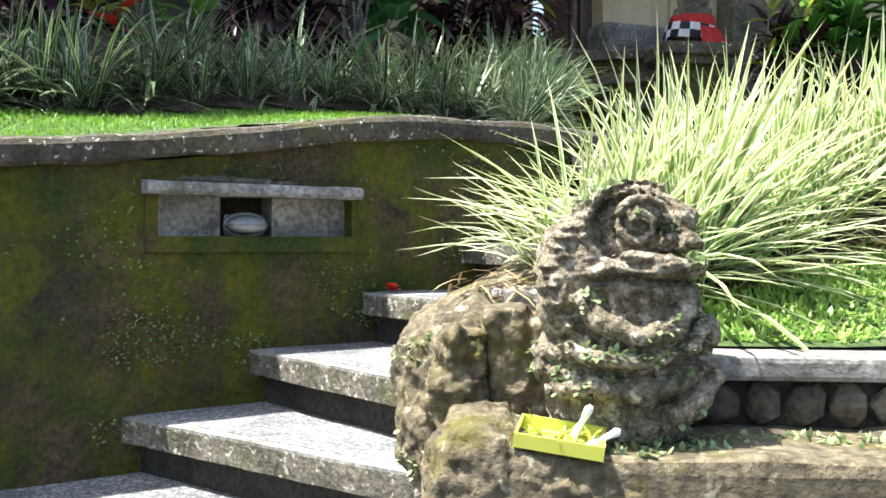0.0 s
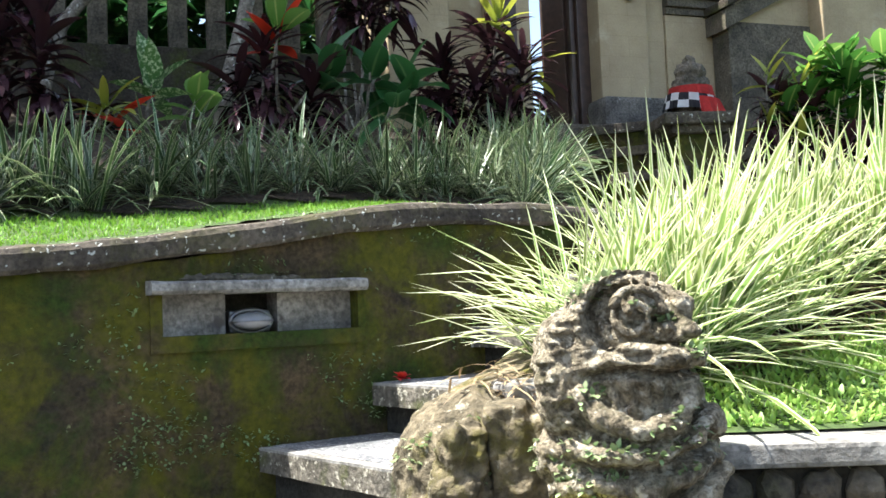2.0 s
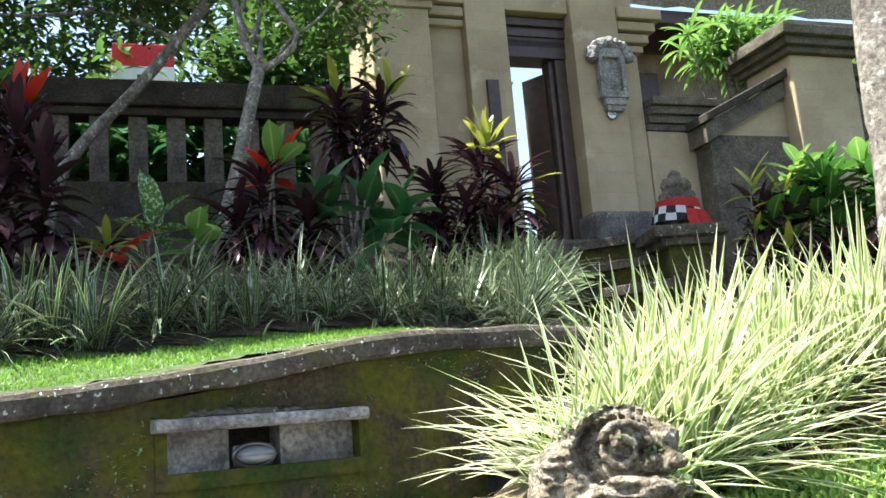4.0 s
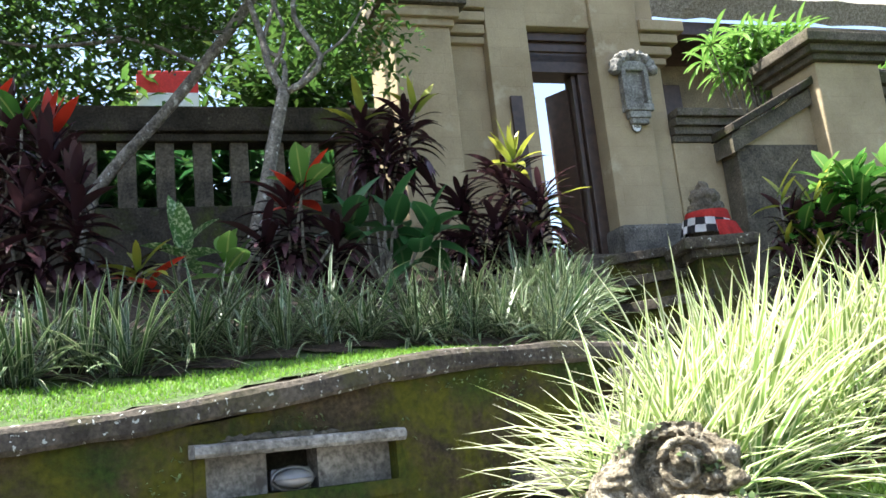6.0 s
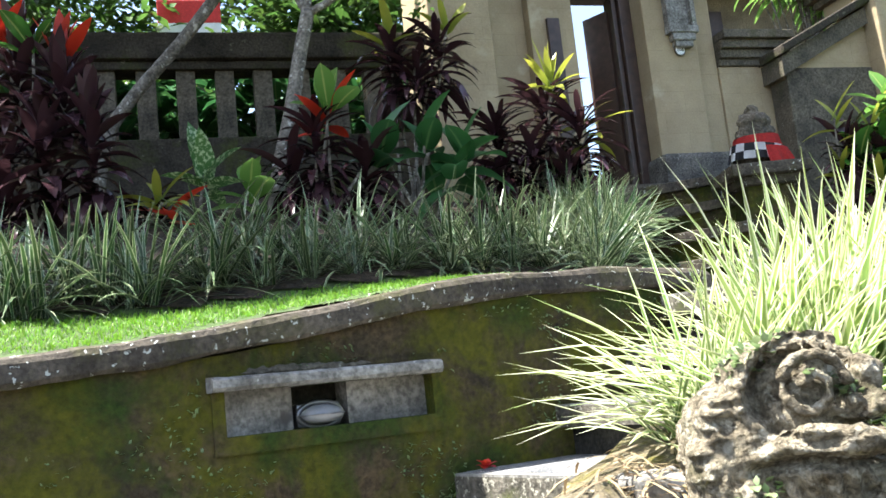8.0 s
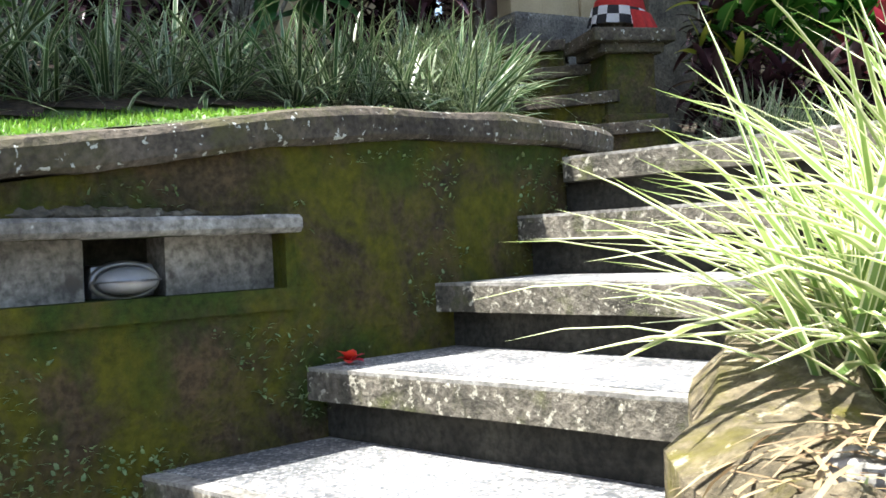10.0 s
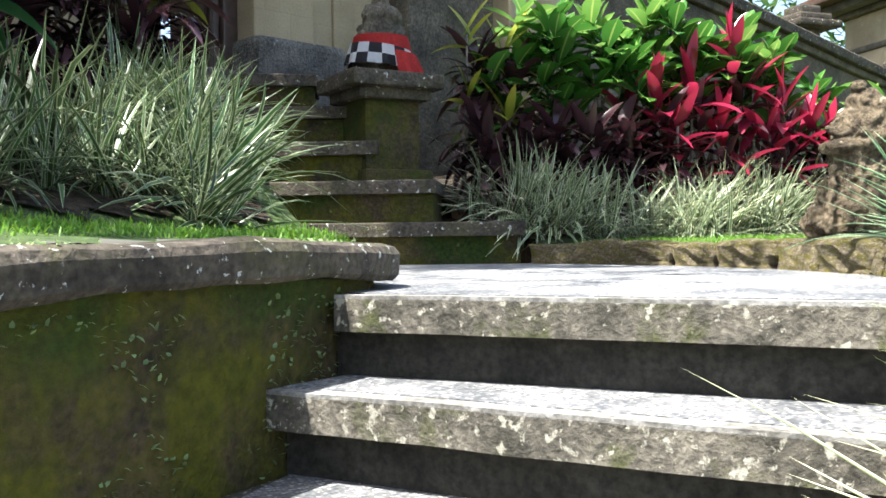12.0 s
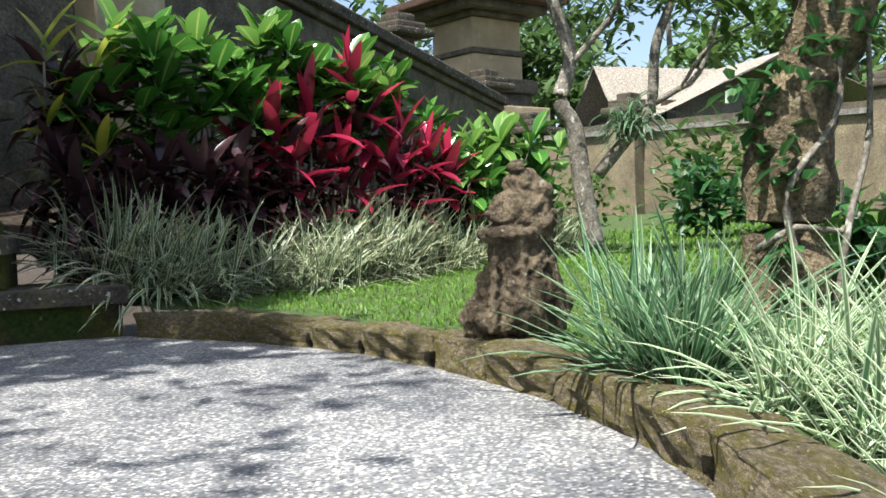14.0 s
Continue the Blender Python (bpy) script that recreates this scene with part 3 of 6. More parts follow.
def slab(parent, fl, fr, bl, br, z, thick=0.072, land=None, seed=0):
    """A step: stone slab with overhanging nose, pebble tread inside a smooth cement border, riser set back below."""
    fl, fr, bl, br = (Vector(p) for p in (fl, fr, bl, br))
    n = 14
    front = [fl.lerp(fr, i / n) for i in range(n + 1)]
    away = ((bl + br) / 2 - (fl + fr) / 2).normalized()
    front = [p + away * 0.012 * noise.noise(Vector((p.x * 9, p.y * 9, seed))) for p in front]
    out = [(p.x, p.y) for p in front] + ([tuple(q) for q in land] if land else [(br.x, br.y), (bl.x, bl.y)])
    bm = prism(out, z - thick, z, 0.008)
    s = part("slab", bm, M_NOSE, parent)
    inner = [(p + away * 0.045) for p in front]
    d = (fr - fl).normalized()
    inner = [p for p in inner if 0.0 < (p - fl).dot(d) < (fr - fl).length - 0.03]
    out2 = [(p.x, p.y) for p in inner] + ([tuple(q) for q in land] if land else [(br.x, br.y), (bl.x, bl.y)])
    part("tread", prism(out2, z - 0.01, z + 0.0035), M_PEBBLE, parent, "grey and white washed-pebble tread")
    rim = prism([(p.x, p.y) for p in front[::1]] + [(p.x, p.y) for p in inner[::-1]], z - 0.006, z + 0.002)
    part("tread_border", rim, M_EDGE, parent)
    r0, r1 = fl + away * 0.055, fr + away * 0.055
    part("riser", prism([tuple(r0), tuple(r1), tuple(r1 + away * 0.3), tuple(r0 + away * 0.3)], z - 0.19, z - thick), M_RECESS, parent)
    return s


for i in range(9):
    up = Vector((0.075, 0.055))
    slab(stair, LEFT[i], RIGHT[i], Vector(LEFT[i + 1]) + up, Vector(RIGHT[i + 1]) + up, 0.17 * (i + 1), seed=i)
outline = [(x, y) for x, y in KERB[1:-1]] + [(2.05, 6.4), (0.55, 6.9), (0.5, 5.0), (0.5, 4.0)]
slab(stair, LEFT[9], RIGHT[9], (0.5, 4.3), (1.6, 3.7), LAND, land=outline, seed=9)

# upper stair to the gate
upper_stair = empty("stair_upper", Matrix(), "narrow weathered stone steps climbing to the gate", "stairs", kind="structure")
for i, (l, r) in enumerate([((0.55, 6.80), (2.07, 6.22)), ((0.5, 7.02), (1.68, 6.42)), ((0.5, 7.2), (1.47, 6.70)), ((0.45, 7.36), (1.42, 6.95)), ((0.4, 7.5), (1.3, 7.25))]):
    l, r = Vector(l), Vector(r)
    a = Vector((-(r - l).y, (r - l).x)).normalized()
    z = LAND + 0.215 * (i + 1)
    bm = prism([tuple(l), tuple(r), tuple(r + a * 0.55), tuple(l + a * 0.55)], z - 0.07, z, 0.01)
    rough_up(bm, 0.006, 14, i)
    part("slab", bm, M_CAP, upper_stair)
    l2, r2 = l + a * 0.045, r + a * 0.045 - (r - l).normalized() * 0.02
    part("riser", prism([tuple(l2), tuple(r2), tuple(r2 + a * 0.5), tuple(l2 + a * 0.5)], z - 0.23, z - 0.07), M_WALL, upper_stair)

# border wall of mossy stone along the stair's right-hand side
bw = [(x, y, bank_z(x + 0.1, y) + 0.02) for x, y in [(0.07, 1.72)] + STAIR_R[2:]]
bm = sweep(smooth_line(bw, 0.05), [(-0.03, -1.6), (-0.02, -0.02), (0.02, 0.01), (0.14, 0.015), (0.18, -0.05), (0.18, -1.6)])
rough_up(bm, 0.035, 6)
rough_up(bm, 0.012, 22, 3)
border = obj("wall_stair_side", bm, M_LEDGE)
tagged(border, "rough mossy stone edge along the stair", "wall", kind="structure")
# ---- gate, set in its own frame: x along the front, y into the courtyard ----
GATE = pose(0.72, 7.68, 0, 0, 0, math.degrees(math.atan2(0.375, 0.927)))
gate = empty("wall_gate", GATE, "tall carved sandstone gateway with stepped pilasters", "gateway", kind="structure")


def gbox(name, x0, y0, z0, x1, y1, z1, mat=M_SAND, label="", bevel=0.012, parent=None):
    bm = box(x0, y0, z0, x1, y1, z1, bevel)
    return part(name, bm, mat, parent or gate, label)


# jambs and piers stepping back from the opening
gbox("jamb", -0.66, -0.10, 2.6, -0.30, 0.45, 5.6)
gbox("jamb", 0.30, -0.10, 2.6, 0.74, 0.45, 5.6)
gbox("lintel", -0.30, -0.06, 4.81, 0.30, 0.45, 5.6)
gbox("pier", -1.05, 0.0, 2.6, -0.66, 0.45, 5.6)
gbox("pier", 0.74, 0.0, 2.6, 0.96, 0.45, 5.6)
gbox("outer_pier", -1.52, -0.32, 2.5, -1.05, 0.4, 4.64)
for k, (e, z0, z1) in enumerate(((0.03, 4.64, 4.70), (0.07, 4.70, 4.79), (0.12, 4.79, 4.88), (0.05, 4.88, 5.6))):
    gbox("outer_pier_moulding", -1.52 - e, -0.32 - e, z0, -1.05 + e, 0.4, z1, M_SANDDARK if k == 2 else M_SAND)
for k, (e, z0, z1) in enumerate(((0.04, 4.50, 4.56), (0.09, 4.58, 4.66), (0.15, 4.68, 4.76), (0.21, 4.78, 4.88))):
    gbox("cornice", 0.74, -0.03 - e * 0.5, z0, 0.96 + e, 0.45, z1)
    gbox("cornice", -1.05, -0.03 - e * 0.5, z0 + 0.14, -0.66, 0.45, z1 + 0.14)
tagged(gbox("base_stone", 0.26, -0.20, 2.3, 0.93, 0.30, 3.06, M_ROCK, "grey rough stone foot of the gate", 0.05), "grey rough stone foot of the gate")
gbox("sill", -0.5, -0.3, 2.6, 0.5, 0.4, UPPER, M_SANDDARK)
# wooden frame and the leaves of the door
door = empty("door_1", GATE, "dark carved wooden double door, one leaf standing open", "door", kind="structure")
gbox("head", -0.30, 0.06, 4.45, 0.30, 0.30, 4.81, M_WOOD, "", 0.006, door)
for k in range(3):
    gbox("head_moulding", -0.30, 0.02 + 0.02 * k, 4.72 - 0.09 * k, 0.30, 0.06 + 0.02 * k, 4.79 - 0.09 * k, M_WOOD, "", 0.006, door)
gbox("door_post", 0.20, 0.08, 2.8, 0.30, 0.28, 4.45, M_WOOD, "", 0.008, door)
gbox("door_post", 0.155, 0.12, 2.8, 0.195, 0.26, 4.45, M_WOOD, "", 0.008, door)
leaf = box(0.0, -0.02, 2.82, 0.24, 0.02, 4.36, 0.005)
for k in range(5):
    leaf = join(leaf, box(0.02, -0.032, 2.9 + 0.29 * k, 0.22, -0.02, 3.13 + 0.29 * k, 0.006))
part("door_leaf", leaf, M_WOOD, door, "carved open door leaf", pose(0.15, 0.2, 0, 0, 0, 118))
leaf = box(0.0, -0.02, 2.82, 0.26, 0.02, 4.1, 0.005)
part("door_leaf", leaf, M_WOOD, door, "", pose(-0.29, 0.3, 0, 0, 0, 96))
gbox("plank", -0.53, -0.135, 3.1, -0.43, -0.103, 4.16, M_WOOD, "dark upright plank on the jamb", 0.006, door)
# carved niche with a hood, and the house number under it
shrine = empty("wall_niche", GATE @ pose(0.6, -0.10, 0), "pale carved stone wall niche with a scrolled hood", "niche")
part("back", box(-0.10, -0.02, 4.10, 0.10, 0.0, 4.40, 0.004), M_EDGE, shrine)
for x in (-0.125, 0.085):
    part("side", box(x, -0.075, 4.08, x + 0.04, 0.0, 4.40, 0.006), M_EDGE, shrine)
part("shelf", join(box(-0.13, -0.085, 4.03, 0.13, 0, 4.09, 0.008), box(-0.10, -0.075, 3.97, 0.10, 0, 4.03, 0.01), box(-0.08, -0.06, 3.92, 0.08, 0, 3.97, 0.012)), M_EDGE, shrine)
hood = bmesh.new()
for k in range(9):
    a = math.pi * k / 8
    hood = join(hood, blob((0.17 * math.cos(a), -0.05, 4.40 + 0.13 * math.sin(a)), (0.055, 0.05, 0.05), 0.3, 3, k, 2))
hood = join(hood, box(-0.17, -0.07, 4.39, 0.17, 0.0, 4.48, 0.02))
part("hood", hood, M_EDGE, shrine, "mossy scrolled hood")
plate = empty("number_plate", GATE @ pose(0.573, -0.115, 3.905, 90, 0, 0), "small round white house number plate reading 106", "sign")
part("disc", lathe([(0.048, 0.0), (0.05, 0.004), (0.047, 0.008), (0.041, 0.009), (0.0405, 0.006)], 28), M_SANDDARK, plate)
part("face", lathe([(0.040, 0.004), (0.040, 0.0075)], 28), M_WHITE, plate)
txt = bpy.data.curves.new("digits", "FONT")
txt.body, txt.size, txt.align_x, txt.align_y, txt.extrude = "106", 0.042, "CENTER", "CENTER", 0.001
t_ob = new("digits", txt)
dg = bpy.context.evaluated_depsgraph_get()
t_me = bpy.data.meshes.new_from_object(t_ob.evaluated_get(dg))
bpy.data.objects.remove(t_ob)
t_me.materials.append(M_BLACK)
d_ob = new("digits", t_me)
d_ob.parent, d_ob.matrix_basis = plate, pose(0, 0, 0.009)

# wing wall, sloping rail, square pillar to the right of the gate
wing = empty("wall_wing", GATE, "dark weathered sandstone wing wall with heavy stepped coping", "wall", kind="structure")
gbox("wing_wall", 0.96, -0.02, 2.3, 1.62, 0.3, 3.80, M_SAND, "", 0.012, wing)
for e, z0, z1 in ((0.02, 3.80, 3.86), (0.05, 3.86, 3.93), (0.09, 3.93, 4.00), (0.13, 4.00, 4.07)):
    gbox("wing_coping", 0.965, -0.02 - e, z0, 1.62, 0.3 + e, z1, M_SANDDARK, "", 0.01, wing)
bm = bmesh.new()
ramp_sec = [(1.35, 3.62), (2.3, 4.10), (2.3, 4.24), (1.35, 3.78)]
vs = [bm.verts.new((x, y, z)) for y in (-0.30, 0.0) for x, z in ramp_sec]
for k in range(4):
    bm.faces.new((vs[k], vs[(k + 1) % 4], vs[4 + (k + 1) % 4], vs[4 + k]))
bm.faces.new(vs[:4][::-1])
bm.faces.new(vs[4:])
bmesh.ops.recalc_face_normals(bm, faces=bm.faces[:])
part("rail", bm, M_SANDDARK, wing, "dark sloping stone rail")
gbox("rail_wall", 1.40, -0.26, 2.2, 2.26, -0.03, 3.7, M_SANDDARK, "", 0.012, wing)
pillar = empty("pillar", GATE, "square weathered sandstone pillar with a dark stepped cap", "pillar", kind="structure")
gbox("shaft", 2.22, -0.42, 2.0, 2.90, 0.2, 4.40, M_SAND, "", 0.02, pillar)
for e, z0, z1 in ((0.05, 4.40, 4.46), (0.10, 4.46, 4.53), (0.16, 4.53, 4.62), (0.08, 4.62, 4.68)):
    gbox("cap", 2.22 - e, -0.42 - e, z0, 2.90 + e, 0.2 + e, z1, M_SANDDARK, "", 0.012, pillar)
def sloped(name, x0, x1, y0, y1, lo, hi, mat):
    """A long piece whose top and bottom follow the falling coping: heights (at x0, at x1)."""
    bm = bmesh.new()
    sec = [(x0, lo[0]), (x1, lo[1]), (x1, hi[1]), (x0, hi[0])]
    v = [bm.verts.new((x, y, z)) for y in (y0, y1) for x, z in sec]
    for k in range(4):
        bm.faces.new((v[k], v[(k + 1) % 4], v[4 + (k + 1) % 4], v[4 + k]))
    bm.faces.new(v[:4][::-1])
    bm.faces.new(v[4:])
    bmesh.ops.recalc_face_normals(bm, faces=bm.faces[:])
    bmesh.ops.bevel(bm, geom=bm.edges[:], offset=0.01, segments=1, affect="EDGES")
    return part(name, bm, mat, wing)


sloped("rail_fill", 1.40, 2.24, -0.25, -0.04, (3.6, 3.6), (3.66, 4.085), M_SAND)
sloped("rail_coping", 1.33, 2.26, -0.36, 0.02, (3.782, 4.242), (3.86, 4.32), M_DARK)
sloped("side_wall", 2.90, 11.0, -0.12, 0.15, (1.6, 1.6), (4.22, 3.66), M_SANDDARK)
sloped("side_coping", 2.95, 11.0, -0.17, 0.2, (4.225, 3.665), (4.31, 3.75), M_SANDDARK)
sloped("side_coping", 2.95, 11.0, -0.23, 0.26, (4.312, 3.752), (4.43, 3.86), M_CAP)
sloped("side_coping", 2.95, 11.0, -0.10, 0.13, (4.43, 3.862), (4.52, 3.95), M_CAP)

# balustrade left of the gate
bal = empty("balustrade", GATE, "dark mossy stone balustrade with square balusters", "balustrade", kind="structure")
gbox("plinth", -6.5, -0.12, 2.3, -1.5, 0.14, 3.30, M_DARK, "mossy dark stone plinth", 0.015, bal)
gbox("rail", -6.5, -0.10, 3.79, -1.5, 0.12, 3.85, M_DARK, "", 0.012, bal)
gbox("rail", -6.5, -0.15, 3.85, -1.5, 0.17, 4.04, M_DARK, "broad dark top rail", 0.02, bal)
post = box(-0.065, -0.06, 3.29, 0.065, 0.06, 3.81, 0.012)
b0 = part("baluster", post, M_SANDDARK, bal, "", pose(-3.21, 0, 0))
for k in range(-11, 6):
    if k:
        c = b0.copy()
        scene.collection.objects.link(c)
        c.matrix_basis = pose(-3.21 + 0.262 * k, 0, 0)

# statue pedestal beside the upper stair
PED = pose(1.53, 6.86, 0, 0, 0, 8)
ped = empty("pedestal", PED, "mossy green stone pedestal with a broad dark slab on top", "pedestal")
part("shaft", box(-0.13, -0.11, 1.7, 0.19, 0.19, 2.58, 0.015, 2), M_WALL, ped)
part("base", box(-0.15, -0.15, 1.7, 0.25, 0.22, 2.20, 0.02), M_WALL, ped)
part("slab", box(-0.25, -0.23, 2.62, 0.28, 0.26, 2.70, 0.012), M_CAP, ped)
part("slab_moulding", box(-0.19, -0.17, 2.565, 0.23, 0.22, 2.625, 0.012), M_CAP, ped)

# ---- low walls and ledge in front of the lawn bank ----
ledge = empty("wall_ledge", Matrix(), "low mossy stone ledge in front of the lawn bank", "wall", kind="structure")
bm = box(0.16, 1.33, -0.1, 6.0, 1.62, 1.12, 0.02, 0)
bmesh.ops.subdivide_edges(bm, edges=[e for e in bm.edges if e.calc_length() > 1.5], cuts=60, use_grid_fill=True)
rough_up(bm, 0.02, 5)
part("ledge_block", bm, M_LEDGE, ledge)
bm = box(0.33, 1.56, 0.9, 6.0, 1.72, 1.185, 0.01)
part("back_wall", bm, M_RECESS, ledge)
bm = box(0.34, 1.525, 1.187, 6.0, 1.70, 1.222, 0.008)
part("ledge_coping", bm, M_EDGE, ledge, "thin grey stone coping")
# ---- guardian statues, boulders, offering ----
def fused(name, pieces, voxel, mat, m, rough=0.0, scale=20.0, seed=0.0):
    """Pieces melted into one carved body."""
    bm = join(bmesh.new(), *pieces)
    me = bpy.data.meshes.new(name)
    bm.to_mesh(me)
    bm.free()
    tmp = new("tmp_body", me)
    mod = tmp.modifiers.new("melt", "REMESH")
    mod.mode, mod.voxel_size = "VOXEL", voxel
    done = bpy.data.meshes.new_from_object(tmp.evaluated_get(bpy.context.evaluated_depsgraph_get()))
    bpy.data.objects.remove(tmp)
    b2 = bmesh.new()
    b2.from_mesh(done)
    bmesh.ops.smooth_vert(b2, verts=b2.verts[:], factor=0.4, use_axis_x=True, use_axis_y=True, use_axis_z=True)
    if rough:
        rough_up(b2, rough, scale, seed)
        rough_up(b2, rough * 0.5, scale * 2.7, seed + 3)
    return obj(name, b2, mat, m=m, smooth=True)


def arc(cx, cz, rx, rz, a0, a1, y, r, n=12, bow=0.03):
    """A raised ridge that bends across the front of a carving."""
    pts, rad = [], []
    for i in range(n + 1):
        a = radians(a0 + (a1 - a0) * i / n)
        pts.append((cx + rx * math.cos(a), y + bow * math.cos(a) ** 2, cz + rz * math.sin(a)))
        rad.append(r * (0.7 + 0.3 * math.sin(math.pi * i / n)))
    return tube(pts, rad, 8)


def spiral(cx, cz, y, r0, turns, r):
    pts = []
    for i in range(40):
        a = i / 39 * turns * math.tau
        k = 1 - 0.78 * i / 39
        pts.append((cx + r0 * k * math.cos(a), y - 0.01 * i / 39, cz + r0 * k * math.sin(a)))
    return tube(pts, [r] * 40, 8)


def carve(ob, lines, width, depth):
    """Cuts grooves into the front of a carving along lines of (x, z)."""
    me = ob.data
    n = len(me.vertices)
    co, nor = np.empty(n * 3), np.empty(n * 3)
    me.vertices.foreach_get("co", co)
    me.vertices.foreach_get("normal", nor)
    co, nor = co.reshape(-1, 3), nor.reshape(-1, 3)
    near = np.full(n, 9.0)
    for ln in lines:
        p = np.array([(q[0], q[1]) for q in smooth_line([(x, z, 0) for x, z in ln], 0.006)])
        for a, b in zip(p, p[1:]):
            d = b - a
            t = np.clip(((co[:, 0] - a[0]) * d[0] + (co[:, 2] - a[1]) * d[1]) / max(1e-9, d @ d), 0, 1)
            near = np.minimum(near, np.hypot(co[:, 0] - a[0] - t * d[0], co[:, 2] - a[1] - t * d[1]))
    push = depth * np.exp(-(near / width) ** 2) * np.clip(-nor[:, 1] * 1.6 + 0.15, 0, 1)
    co[:, 1] += push
    me.vertices.foreach_set("co", co.ravel())
    me.update()


# body narrowing to its foot, head with dome, snout and jaws
bits = [blob((-0.005, 0.0, 0.05), (0.098, 0.085, 0.075), 0.06, 2.5, 1), blob((-0.005, 0.0, 0.105), (0.122, 0.098, 0.07), 0.06, 3, 2),
        blob((-0.005, 0.0, 0.17), (0.108, 0.092, 0.08), 0.06, 3, 3), blob((-0.03, 0.0, 0.235), (0.092, 0.085, 0.08), 0.06, 3, 4), blob((0.0, 0.0, 0.282), (0.085, 0.072, 0.064), 0.05, 3, 5),
        blob((0.066, -0.035, 0.298), (0.022, 0.03, 0.020), 0.1, 3, 8), blob((0.056, -0.055, 0.268), (0.034, 0.035, 0.016), 0.1, 3, 7),
        tube([(-0.055, -0.075, 0.225), (-0.01, -0.098, 0.242), (0.04, -0.10, 0.236), (0.088, -0.075, 0.233)], [0.010, 0.015, 0.016, 0.011], 10),
        tube([(-0.075, -0.08, 0.200), (-0.045, -0.10, 0.165), (0.0, -0.11, 0.148), (0.045, -0.10, 0.158), (0.068, -0.085, 0.185), (0.072, -0.07, 0.212)], [0.012, 0.015, 0.016, 0.015, 0.013, 0.01], 10),
        tube([(-0.09, -0.085, 0.130), (-0.04, -0.105, 0.118), (0.02, -0.112, 0.122), (0.07, -0.095, 0.142), (0.096, -0.06, 0.165)], [0.010, 0.012, 0.012, 0.013, 0.010], 10),
        tube([(-0.11, -0.07, 0.075), (-0.05, -0.10, 0.085), (0.01, -0.105, 0.075), (0.06, -0.09, 0.09), (0.10, -0.055, 0.11)], [0.011, 0.012, 0.011, 0.012, 0.010], 10),
        tube([(0.035, -0.085, 0.035), (0.075, -0.075, 0.06), (0.115, -0.05, 0.098)], [0.014, 0.02, 0.010], 10),
        blob((0.1, -0.03, 0.15), (0.018, 0.03, 0.022), 0.12, 3, 9), blob((-0.09, -0.03, 0.20), (0.03, 0.05, 0.07), 0.12, 3, 11), blob((0.01, -0.07, 0.205), (0.05, 0.03, 0.03), 0.15, 4, 12),
        blob((0.004, -0.02, 0.290), (0.046, 0.056, 0.044), 0.0, 3, 70), spiral(0.004, 0.290, -0.079, 0.037, 1.45, 0.0062)]
for k in range(13):       # scalloped brow and mane from the crown down the back of the head
    a = radians(62 + 13 * k)
    bits.append(blob((0.0 + 0.066 * math.cos(a), -0.062, 0.286 + 0.052 * math.sin(a)), (0.0095, 0.022, 0.0095), 0.15, 3, 20 + k, 2))
for k in range(11):
    bits.append(blob((-0.082 - 0.018 * math.sin(k * 0.33) + 0.006 * math.sin(k * 2.9), -0.054 - 0.001 * k, 0.285 - 0.0125 * k), (0.018 + 0.005 * math.sin(k * 1.7), 0.020, 0.0062), 0.35, 3, 40 + k, 2))
statue = fused("stone_statue", bits, 0.003, M_STATUE, pose(0.305, 1.49, 1.11) @ Matrix.Scale(1.03, 4), 0.0042, 60)
eye = [(0.004 + 0.052 * math.cos(radians(a)), 0.290 + 0.052 * math.sin(radians(a))) for a in range(-40, 300, 20)]
carve(statue, [eye, [(-0.06, 0.212), (-0.02, 0.222), (0.04, 0.217), (0.09, 0.214)], [(-0.09, 0.178), (-0.05, 0.147), (0.0, 0.132), (0.05, 0.138), (0.085, 0.165)],
               [(-0.105, 0.11), (-0.04, 0.10), (0.03, 0.102), (0.09, 0.128)], [(0.02, 0.05), (0.06, 0.075), (0.10, 0.10)], [(0.03, 0.285), (0.045, 0.255), (0.085, 0.252)]], 0.0062, 0.013)
carve(statue, [[(-0.11 + 0.045 * k, 0.095), (-0.095 + 0.045 * k, 0.055), (-0.065 + 0.035 * k, 0.02)] for k in range(4)] + [[(-0.06 + 0.02 * k, 0.20), (-0.055 + 0.02 * k, 0.18)] for k in range(6)], 0.005, 0.009)
tagged(statue, "weathered grey-brown stone guardian with a coiled eye and lichen", "statue")

bits = [blob((0, 0, 0.10), (0.15, 0.12, 0.14), 0.15, 2, 31), blob((0.0, 0, 0.24), (0.105, 0.095, 0.10), 0.15, 2.5, 32), blob((0.01, 0, 0.36), (0.105, 0.09, 0.075), 0.12, 3, 33),
        blob((-0.02, -0.03, 0.30), (0.11, 0.08, 0.035), 0.1, 3, 34), blob((0.02, 0.01, 0.435), (0.062, 0.06, 0.055), 0.15, 3, 35), blob((-0.005, 0.0, 0.49), (0.028, 0.03, 0.025), 0.15, 3, 37),
        blob((0.07, -0.02, 0.42), (0.035, 0.045, 0.035), 0.15, 3, 36)]
bits += [arc(0.0, 0.37, 0.11, 0.03, 185, 355, -0.07, 0.018), arc(0.0, 0.31, 0.10, 0.03, 185, 355, -0.07, 0.02), blob((-0.09, 0.0, 0.06), (0.10, 0.11, 0.07), 0.2, 2, 38), blob((0.06, -0.05, 0.33), (0.05, 0.05, 0.03), 0.2, 2, 39)]
for k in range(5):
    bits.append(tube([(-0.09 + 0.045 * k, -0.085, 0.24), (-0.11 + 0.055 * k, -0.115, 0.03)], [0.012, 0.018], 6))
